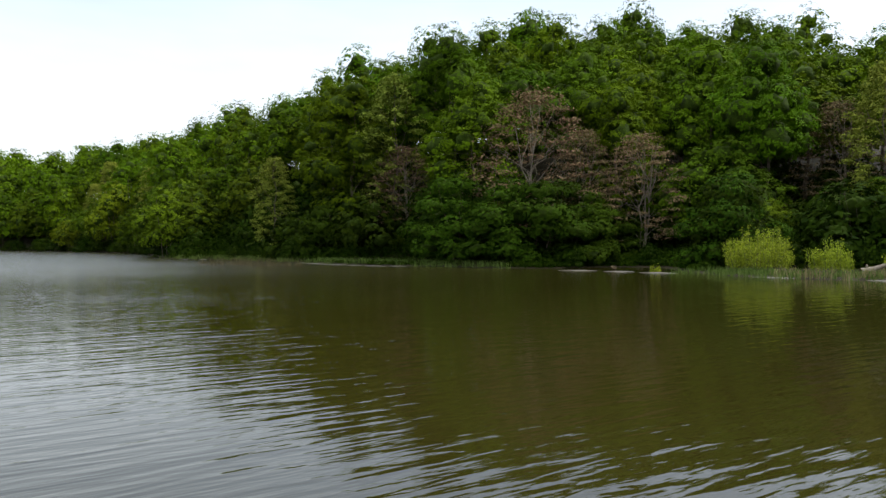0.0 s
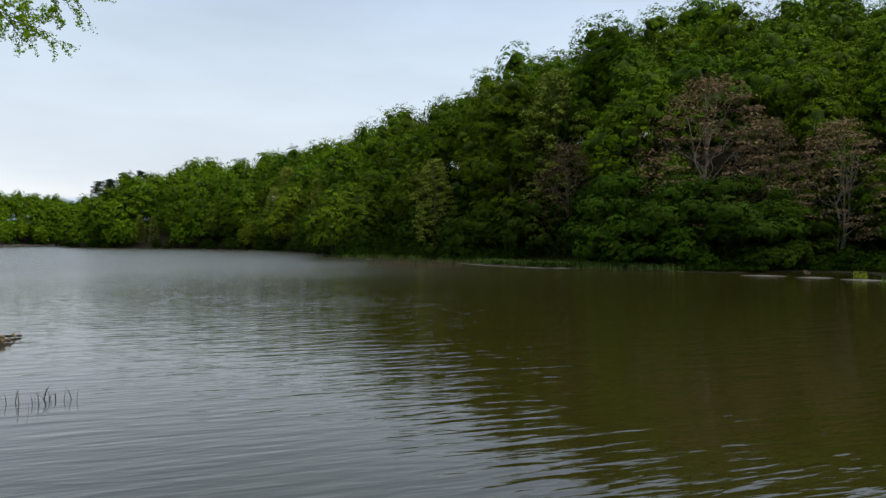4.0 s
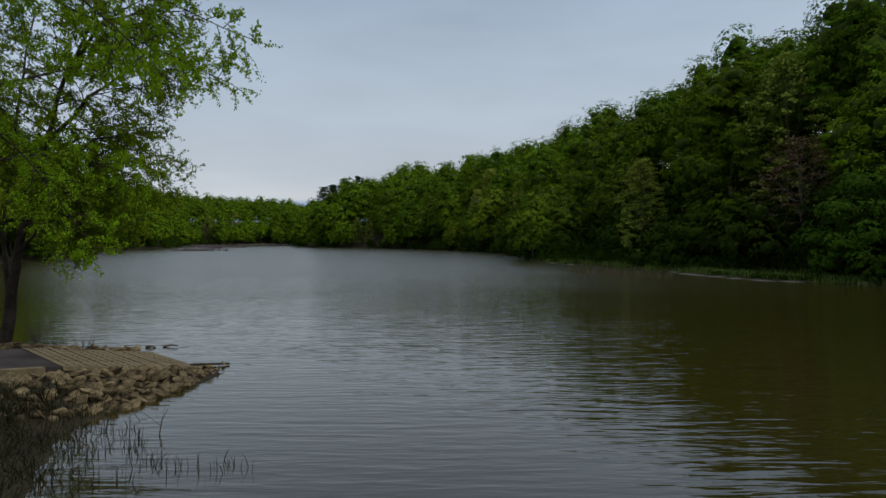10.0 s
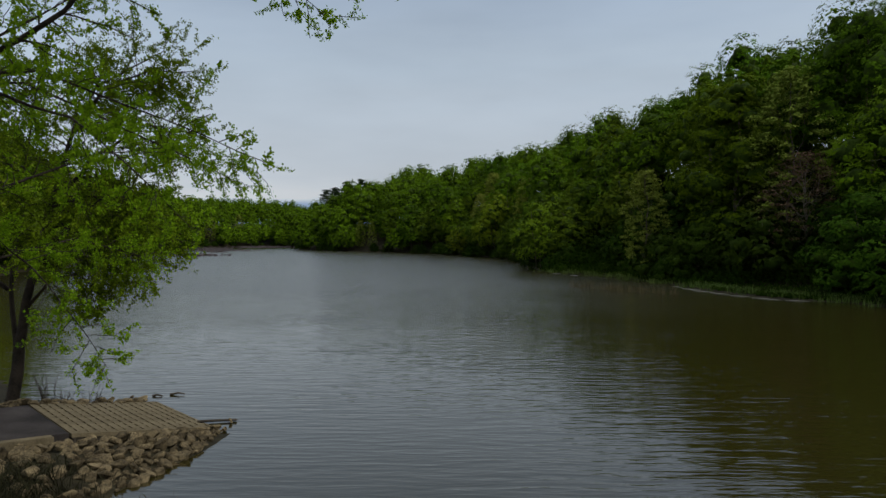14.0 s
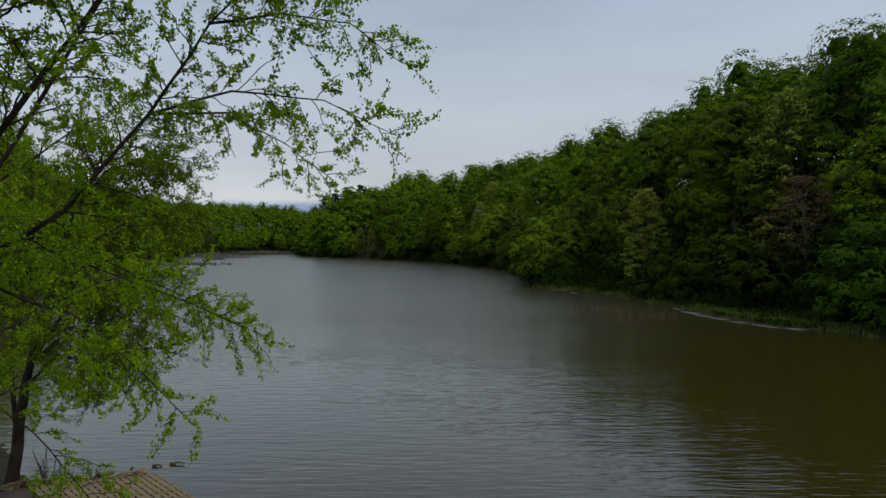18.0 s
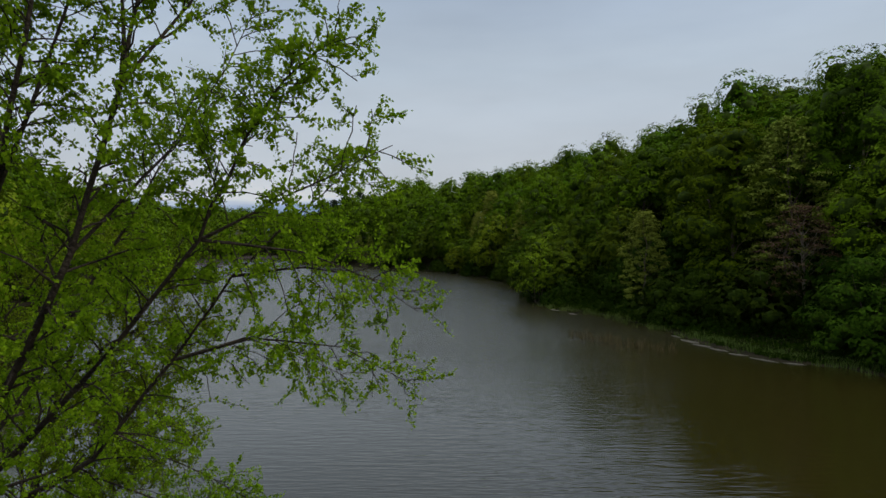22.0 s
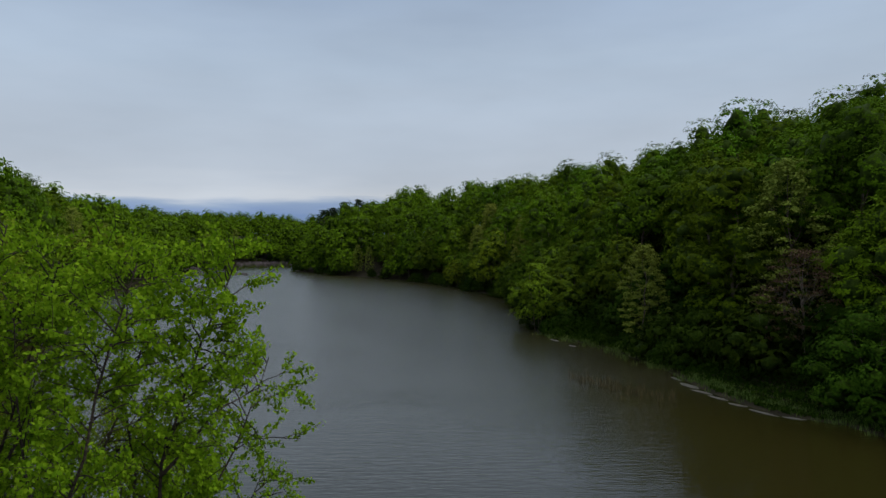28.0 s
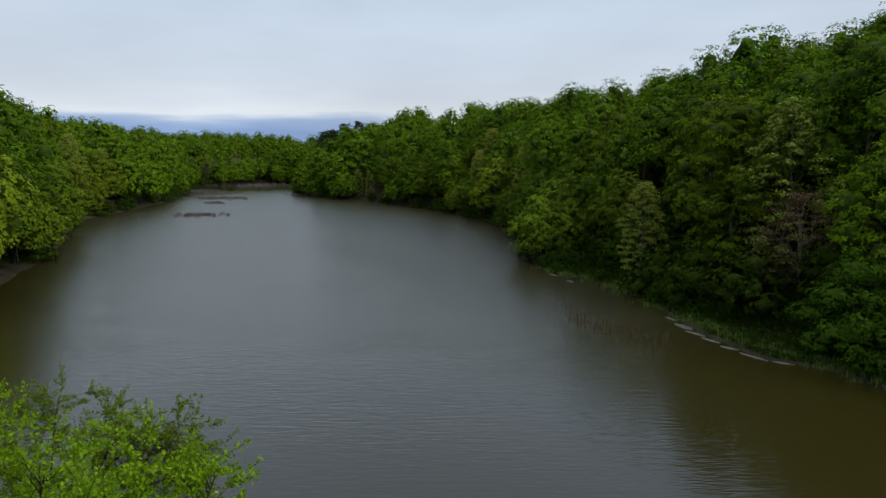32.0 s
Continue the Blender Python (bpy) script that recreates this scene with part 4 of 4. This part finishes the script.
for k, (cx, cy, lx, ly, m) in enumerate([(-67, 182, 5.5, 2.0, 150), (-85, 254, 9.0, 3.0, 260), (-78, 228, 2.5, 1.0, 40), (-112, 306, 8.0, 4.0, 200), (-100, 292, 6, 2.5, 120), (-99, 366, 12.0, 9.0, 320)]):
    r = np.random.default_rng(40 + k)
    rows = np.column_stack([cx + r.normal(size=m) * lx * 0.7, cy + r.normal(size=m) * ly * 1.1])
    rows = rows[np.sin(rows[:, 0] * 0.9 + k) * np.sin(rows[:, 1] * 0.8 + rows[:, 0] * 0.25) > -0.1]
    blades("reed_island", rows, 12, 0.3, 0.75, 0.09, M_REED_MAUVE,
           "low islet of dull mauve-brown reeds in the upper lake", "reeds", z0=-0.02, seed=60 + k)
blades("bank_grass", line_spots([(-7.6, 9.5), (-7.3, 10.8), (-6.9, 11.8), (-6.5, 12.4)], 0.03, 0.25, 6), 5, 0.12, 0.24, 0.013, M_WEED, "rough grass and weeds on the near bank", "grass")
blades("bank_grass", line_spots([(-12.6, 17.2), (-11.6, 17.8), (-10.6, 18.2)], 0.05, 0.3, 7), 8, 0.15, 0.3, 0.012, M_WEED, "rough grass and weeds behind the ramp", "grass")
blades("bank_litter", line_spots([(-5.5, 6.6), (-5.6, 8.2), (-6.2, 9.8), (-6.7, 11.2)], 0.022, 0.45, 9), 7, 0.2, 0.2, 0.018, M_WEED, "dead weeds and litter along the muddy water's edge", "weeds", lean=0.9, seed=83)
blades("bank_litter", line_spots([(-8.6, 8.0), (-8.3, 10), (-7.8, 11.4), (-7.4, 12.3)], 0.009, 0.5, 8), 7, 0.2, 0.30, 0.02, M_WEED, "dead weeds and litter on the dark near bank", "weeds", lean=0.9)
stem_spots = [(-6.1, 11.6), (-5.9, 11.1), (-5.6, 11.5), (-5.3, 11.3), (-4.9, 10.9), (-6.2, 10.4), (-5.7, 10.2), (-5.2, 10.2), (-4.6, 10.3), (-4.1, 9.7), (-3.6, 9.6), (-3.0, 9.6), (-5.6, 9.3), (-5.0, 9.2), (-4.4, 9.1), (-6.3, 9.5), (-5.9, 8.7), (-5.2, 8.4), (-4.5, 8.3)]
blades("water_stems", stem_spots, 18, 0.17, 0.24, 0.013, M_STEM_WET, "dark dead plant stems standing in the shallows", "water plants", lean=0.3, z0=-0.03, seed=80)
stick("branching_stem", [(-4.55, 11.2, -0.05), (-4.5, 11.2, 0.25), (-4.42, 11.25, 0.42)], 0.012, 0.006, M_STEM, "forked dead twig standing in the shallows", "twig", 2)


blades("tussock", [(-3.8, 7.05), (-3.7, 6.95)], 160, 0.13, 0.22, 0.014, M_WEED, "dark grassy tussock standing in the shallows", "tussock", lean=0.6, z0=-0.03, seed=81)


def mud(cx, cy, lx, ly, turn, seed, h=0.05):
    """A low, irregular mud bank."""
    r = np.random.default_rng(seed)
    V, F, n_r, n_a = [(0, 0, h)], [], 5, 30
    wob = [r.uniform(0.7, 1.25) for _ in range(n_a)]
    wob = [(wob[i - 1] + wob[i] + wob[(i + 1) % n_a]) / 3 for i in range(n_a)]
    for i in range(1, n_r + 1):
        for k in range(n_a):
            q = i / n_r
            a = 2 * math.pi * k / n_a
            V.append((lx * q * wob[k] * math.cos(a), ly * q * wob[k] * math.sin(a), h * (1 - q ** 2) - 0.02 * q + r.uniform(-0.004, 0.004)))
    for k in range(n_a):
        F.append((0, 1 + k, 1 + (k + 1) % n_a))
        for i in range(n_r - 1):
            o = 1 + i * n_a
            F.append((o + k, o + n_a + k, o + n_a + (k + 1) % n_a, o + (k + 1) % n_a))
    ob = part("mud_bank", raw_mesh("mud_bank", V, F, M_MUD, True), None)
    ob.matrix_basis = pose(cx, cy, 0.005, 0, 0, turn)
    return tagged(ob, "pale mud flat just breaking the water's surface", "mud bank")


for k, q in enumerate([(23.4, 62.4, 1.5, 0.5, -75), (23.5, 60.0, 1.3, 0.35, -60), (24.1, 57.6, 1.2, 0.35, -65), (24.7, 55.2, 1.1, 0.35, -52), (25.6, 52.8, 1.5, 0.28, -60), (27.2, 51.1, 1.0, 0.28, -35), (23.2, 65.6, 1.1, 0.35, -80), (16.9, 85.7, 0.9, 0.3, -62), (15.4, 90.5, 1.2, 0.3, -62),
                       (35.0, 35.6, 1.6, 0.5, -45), (37.0, 29.6, 1.5, 0.45, -60), (38.0, 21.1, 1.8, 0.35, -75), (40.6, 15.6, 1.8, 0.35, -45), (36.4, 32.6, 1.3, 0.45, -40)]):
    mud(*q, 100 + k)
white_stone = part("shore_boulder", stones[2], None)
white_stone.matrix_basis = pose(38.6, 35.4, 0.15, 5, 0, 40) @ Matrix.Diagonal((0.9, 0.7, 0.7, 1))
tagged(white_stone, "pale boulder at the far water's edge", "boulder")


def upright_bush(x, y, wide, tall, stems, seed, label):
    """A many-stemmed willow: upright wands set with narrow leaves."""
    r = np.random.default_rng(seed)
    ob = tagged(new("willow_bush"), label, "bush")
    V, F, C = [], [], []
    z = height_at(x, y)
    for k in range(stems):
        a, q = r.uniform(0, 2 * math.pi), math.sqrt(r.uniform())
        bx, by = wide / 2 * 0.85 * q * math.cos(a), wide / 2 * 0.55 * q * math.sin(a)
        h = tall * (1 - 0.45 * q * q) * r.uniform(0.5, 1.2)
        tip = Vector((bx * 1.18 + r.normal() * 0.12, by * 1.18 + r.normal() * 0.12, h))
        line = bent((bx, by, -0.1), tip, r, 4, 0.03)
        tube(V, F, line, 0.018, 0.005, 4)
        m = 80
        t = r.uniform(0.22, 1.0, m)
        base = np.array([Vector((bx, by, 0)).lerp(tip, float(s)) for s in t])
        C.append(base + r.normal(size=(m, 3)) * 0.085)
    C = np.concatenate(C)
    N = r.normal(size=C.shape) + np.array((0, 0, 0.4))
    LV, LF = leaves(C, N, 0.13, 0.065, r, droop=-0.3)
    part("branchwork", raw_mesh("branchwork", V, F, M_BARK), None, ob)
    part("foliage", raw_mesh("foliage", LV, LF, M_LEAF_WILLOW), None, ob)
    ob.location = (x, y, z)
    return ob


upright_bush(41.8, 25.0, 5.8, 3.0, 150, 21, "bright yellow-green willow bush on the grassy spit")
upright_bush(44.2, 21.4, 3.8, 2.2, 80, 22, "small yellow-green willow bush with bare lower stems")
upright_bush(47.3, 18.6, 2.8, 1.6, 40, 23, "small yellow-green willow bush with bare lower stems")
upright_bush(38.9, 31.5, 1.2, 1.0, 7, 24, "sparse sapling bush at the water's edge")
upright_bush(37.6, 34.2, 0.9, 1.0, 6, 25, "sparse sapling bush at the water's edge")


# ---- the two trees beside the ramp ----
def birch(name, stems, label, seed, leaf, branch_len, per_m, twig_len, leaves_per_twig, bark, leaf_mat, fall=0.0):
    """stems: rows of (points, thick, thin, first bare share). Branches and twigs grow from them; leaves sit on the twigs."""
    r = np.random.default_rng(seed)
    ob = tagged(new(name), label, "tree")
    C, N = [], []
    for pts, r0, r1, bare in stems:
        V, F = [], []
        pts = [Vector(p) for p in pts]
        fine = [pts[0]]
        for a, c in zip(pts, pts[1:]):
            fine += bent(a, c, r, 3, 0.025)[1:]
        tube(V, F, fine, r0, r1, 8, 1.6)
        n_f = len(fine)
        total = sum((c - a).length for a, c in zip(fine, fine[1:]))
        for k in range(int(total * (1 - bare) * per_m)):
            t = bare + (1 - bare) * (k + r.uniform()) / max(1, int(total * (1 - bare) * per_m))
            i = min(int(t * (n_f - 1)), n_f - 2)
            o = fine[i].lerp(fine[i + 1], t * (n_f - 1) - i)
            d0 = (fine[i + 1] - fine[i]).normalized()
            side = Vector(r.normal(size=3))
            side = (side - d0 * side.dot(d0)).normalized()
            d = (d0 * r.uniform(0.3, 0.9) + side * 0.9 + Vector((0, 0, -fall))).normalized()
            L = branch_len * r.uniform(0.5, 1.2) * (1.15 - 0.75 * t)
            rb = max(0.006, (r0 + (r1 - r0) * t) * 0.32)
            br = bent(o, o + d * L, r, 5, 0.06, 0.05)
            tube(V, F, br, rb, 0.004, 5)
            for j in range(max(3, int(L * 6.5))):
                s = r.uniform(0.18, 1.0)
                q = min(int(s * 5), 4)
                o2 = br[q].lerp(br[q + 1], s * 5 - q)
                side2 = Vector(r.normal(size=3)).normalized()
                d2 = (d * 0.8 + side2 * 0.8 + Vector((0, 0, -fall * 0.7))).normalized()
                e2 = o2 + d2 * twig_len * r.uniform(0.5, 1.3)
                tube(V, F, [o2, o2.lerp(e2, 0.5) + Vector(r.normal(size=3) * 0.02), e2], 0.004, 0.002, 3)
                m = int(leaves_per_twig * r.uniform(0.6, 1.4))
                sh = r.uniform(0.1, 1.05, (m, 1))
                C.append(np.array(o2) + (np.array(e2) - np.array(o2)) * sh + r.normal(size=(m, 3)) * leaf * 0.55)
                N.append(r.normal(size=(m, 3)) + np.array((0, 0, 0.5)))
        part("limb" if len(ob.children) else "trunk", raw_mesh("limb", V, F, bark, True), None, ob)
    C, N = np.concatenate(C), np.concatenate(N)
    LV, LF = leaves(C, N, leaf, leaf * 0.68, r, droop=0.4)
    part("crown", raw_mesh("crown", LV, LF, leaf_mat), None, ob)
    print(name, len(LF), "leaves")
    return ob


zb = height_at(-8.2, 7.4)
STEMS_B = [
    ([(-8.2, 7.0, zb - 0.2), (-7.5, 7.1, 3.0), (-6.3, 7.2, 5.4), (-5.1, 7.2, 6.5), (-3.9, 7.1, 7.2), (-3.1, 7.3, 8.25), (-2.4, 7.2, 9.2), (-1.6, 7.0, 9.9), (-0.9, 7.0, 10.5)], 0.07, 0.006, 0.42),
    ([(-8.2, 6.9, zb - 0.2), (-7.3, 6.8, 3.4), (-5.6, 6.5, 6.2), (-4.3, 6.1, 7.4), (-3.2, 5.7, 8.4), (-2.1, 5.4, 9.6), (-1.7, 5.3, 10.4), (-1.37, 5.3, 10.9), (-0.95, 5.4, 11.3)], 0.06, 0.006, 0.36),
    ([(-8.3, 6.8, zb - 0.2), (-7.3, 6.5, 3.8), (-5.2, 6.0, 6.9), (-3.8, 5.5, 8.3), (-3.0, 5.1, 9.5), (-2.55, 5.0, 10.8), (-2.4, 5.2, 12.2), (-2.1, 5.2, 13.1), (-1.8, 5.2, 13.8)], 0.07, 0.006, 0.36),
    ([(-8.4, 6.8, zb - 0.2), (-7.5, 6.4, 4.2), (-5.2, 5.8, 7.6), (-3.5, 5.0, 10.0), (-2.95, 4.6, 11.5), (-2.6, 4.6, 12.9), (-2.4, 4.8, 13.8)], 0.06, 0.006, 0.34),
    ([(-8.5, 6.9, zb - 0.2), (-7.6, 6.7, 4.5), (-5.6, 6.2, 8.0), (-4.3, 5.6, 11.0), (-3.6, 5.3, 12.7), (-3.2, 5.2, 13.8)], 0.06, 0.006, 0.32),
    ([(-8.5, 7.1, zb - 0.2), (-7.7, 7.5, 4.0), (-5.9, 7.8, 6.6), (-4.6, 7.9, 8.6), (-3.8, 8.0, 10.0), (-3.4, 8.0, 10.7), (-3.1, 7.9, 11.3)], 0.06, 0.006, 0.34),
    ([(-8.6, 7.1, zb - 0.2), (-8.2, 7.3, 5.0), (-6.9, 7.2, 8.8), (-5.7, 6.9, 11.0), (-5.2, 6.7, 12.0)], 0.06, 0.006, 0.34),
    ([(-7.5, 7.5, 5.0), (-6.8, 9.0, 6.9), (-6.1, 9.9, 7.1), (-4.6, 10.0, 6.4), (-3.7, 10.0, 6.0), (-3.0, 9.9, 5.65)], 0.04, 0.005, 0.2),
    ([(-5.6, 7.5, 6.6), (-4.7, 8.0, 6.8), (-3.3, 8.1, 6.25), (-2.0, 8.1, 5.7)], 0.024, 0.005, 0.12),
    ([(-5.1, 7.2, 6.5), (-3.9, 7.2, 6.1), (-3.3, 7.2, 5.6), (-2.6, 7.2, 4.9)], 0.022, 0.005, 0.15),
    ([(-3.1, 7.3, 8.25), (-2.2, 7.3, 8.5), (-1.2, 7.3, 8.4), (-0.4, 7.2, 8.0)], 0.02, 0.004, 0.08),
    ([(-3.1, 7.3, 8.25), (-2.5, 8.0, 8.4), (-1.9, 8.6, 8.1), (-1.4, 9.0, 7.7)], 0.02, 0.004, 0.12),
    ([(-2.4, 7.2, 9.2), (-1.6, 7.2, 9.3), (-0.9, 7.2, 9.2), (-0.35, 7.3, 8.8)], 0.018, 0.004, 0.1),
    ([(-2.1, 5.4, 9.6), (-1.3, 5.4, 10.0), (-0.5, 5.5, 10.4)], 0.016, 0.004, 0.12),
    ([(-2.1, 5.4, 9.6), (-1.3, 5.6, 9.5), (-0.6, 5.8, 9.2)], 0.016, 0.004, 0.12),
    ([(-2.55, 5.0, 10.8), (-2.2, 5.5, 11.6), (-1.95, 5.9, 12.3), (-1.75, 6.0, 12.9)], 0.018, 0.004, 0.12),
    ([(-3.0, 5.1, 9.5), (-2.5, 5.8, 10.4), (-2.1, 6.1, 11.2), (-1.85, 6.2, 11.8)], 0.018, 0.004, 0.12),
    ([(-2.4, 5.2, 12.1), (-2.1, 5.8, 12.5), (-1.85, 6.2, 12.6)], 0.016, 0.004, 0.1),
    ([(-2.55, 5.0, 10.8), (-2.75, 5.5, 12.0), (-2.8, 5.4, 12.9), (-2.7, 5.3, 13.7)], 0.02, 0.004, 0.1),
    ([(-2.95, 4.6, 11.5), (-3.4, 5.0, 12.6), (-3.5, 5.1, 13.5)], 0.02, 0.004, 0.1),
    ([(-3.5, 5.0, 10.0), (-3.9, 5.6, 11.2), (-3.9, 6.0, 12.4)], 0.02, 0.004, 0.1),
    ([(-5.2, 6.0, 6.9), (-4.9, 6.4, 8.2), (-4.2, 6.6, 9.2), (-3.6, 6.7, 10.0)], 0.025, 0.004, 0.1),
    ([(-6.6, 8.0, 5.2), (-5.6, 8.4, 4.9), (-5.0, 8.6, 4.2), (-4.6, 8.8, 3.5), (-4.35, 8.8, 3.1)], 0.018, 0.004, 0.3),
    ([(-7.5, 7.5, 4.0), (-6.6, 9.6, 5.4), (-5.6, 11.0, 6.2), (-4.6, 11.6, 6.4)], 0.045, 0.006, 0.2),
    ([(-7.6, 7.5, 3.4), (-6.9, 9.8, 4.4), (-6.2, 11.4, 4.8), (-5.2, 12.3, 4.4)], 0.04, 0.006, 0.2),
    ([(-5.6, 6.2, 8.0), (-4.6, 5.8, 11.2), (-4.1, 5.6, 13.1), (-3.8, 5.5, 14.1)], 0.045, 0.005, 0.3),
    ([(-4.3, 5.6, 11.0), (-3.9, 6.2, 12.6), (-3.4, 6.4, 13.7)], 0.022, 0.004, 0.1),
    ([(-5.7, 6.9, 11.0), (-5.0, 6.6, 12.7), (-4.5, 6.4, 14.1)], 0.025, 0.004, 0.1),
    ([(-3.5, 5.0, 10.0), (-3.3, 5.6, 11.6), (-2.9, 5.9, 12.9), (-2.6, 5.9, 13.7)], 0.02, 0.004, 0.1),
    ([(-7.2, 7.5, 5.2), (-6.6, 9.4, 7.4), (-5.8, 10.6, 8.6), (-4.9, 11.2, 9.3)], 0.045, 0.006, 0.2),
]
birch("birch_tree", STEMS_B, "many-stemmed birch in fresh yellow-green leaf leaning over the water", 31, 0.042, 0.82, 8.0, 0.32, 48, M_BARK_DARK, M_LEAF_NEAR, fall=0.12)
za = height_at(-11.6, 17.95)
STEMS_A = [
    ([(-11.65, 17.95, za - 0.2), (-11.40, 17.95, 1.9), (-11.00, 17.85, 3.6), (-10.40, 17.65, 5.6), (-9.60, 17.45, 7.6), (-8.90, 17.25, 8.7), (-8.50, 17.15, 9.4)], 0.18, 0.02, 0.42),
    ([(-11.45, 17.95, 1.6), (-11.70, 18.10, 3.4), (-11.50, 18.35, 6.5), (-11.20, 18.35, 8.4), (-11.00, 18.45, 9.5)], 0.075, 0.02, 0.35),
    ([(-11.00, 17.85, 3.6), (-9.70, 17.15, 5.0), (-8.40, 16.55, 5.8), (-6.90, 16.15, 5.9)], 0.07, 0.01, 0.15),
    ([(-10.40, 17.65, 5.6), (-8.70, 16.85, 6.9), (-7.20, 16.35, 7.6), (-5.90, 15.95, 7.3)], 0.07, 0.01, 0.15),
    ([(-9.60, 17.45, 7.6), (-8.40, 16.75, 8.6), (-7.10, 16.35, 8.9), (-6.10, 16.15, 8.8)], 0.06, 0.01, 0.12),
    ([(-11.20, 17.95, 2.9), (-10.20, 17.35, 3.7), (-9.20, 16.95, 3.9), (-8.40, 16.75, 3.2)], 0.05, 0.01, 0.2),
    ([(-11.50, 18.35, 6.5), (-12.70, 17.55, 8.0), (-13.70, 16.95, 9.0)], 0.06, 0.01, 0.1),
    ([(-11.80, 18.15, 3.4), (-12.90, 17.45, 4.6), (-13.90, 16.85, 5.6)], 0.06, 0.01, 0.1),
    ([(-10.40, 17.65, 5.6), (-8.90, 17.00, 5.9), (-7.60, 16.60, 5.4), (-6.30, 16.30, 4.7)], 0.05, 0.008, 0.15),
    ([(-11.00, 17.85, 3.6), (-9.60, 17.30, 4.5), (-8.20, 16.80, 4.6), (-7.00, 16.50, 4.0)], 0.05, 0.008, 0.15),
    ([(-11.50, 18.35, 6.0), (-12.40, 18.0, 6.6), (-13.40, 17.8, 6.4), (-14.4, 17.6, 5.6)], 0.05, 0.008, 0.1),
    ([(-8.90, 17.25, 8.7), (-7.70, 16.95, 9.2), (-6.90, 16.75, 9.5)], 0.04, 0.01, 0.1),
]
birch("bank_tree", STEMS_A, "leafy spring-green tree with a dark leaning trunk beside the ramp", 32, 0.062, 1.9, 9.0, 0.5, 38, M_BARK_DARK, M_LEAF_BANK, fall=0.3)


def twiggy(x, y, tall, seed):
    r = np.random.default_rng(seed)
    V, F = [], []
    for k in range(16):
        e = Vector((x + r.normal() * tall * 0.4, y + r.normal() * tall * 0.4, height_at(x, y) + tall * r.uniform(0.5, 1.1)))
        ln = bent((x, y, height_at(x, y) - 0.05), e, r, 3, 0.08)
        tube(V, F, ln, 0.011, 0.004, 4)
        for _ in range(3):
            tube(V, F, [ln[2], ln[2] + Vector(r.normal(size=3) * tall * 0.2)], 0.004, 0.002, 3)
    return tagged(part("twiggy_shrub", raw_mesh("twiggy_shrub", V, F, M_BARK_DARK), None), "small bare twiggy shrub among the stones", "shrub")


twiggy(-9.7, 18.35, 0.7, 1)
twiggy(-10.7, 18.1, 0.95, 2)
twiggy(-10.4, 18.3, 0.6, 3)
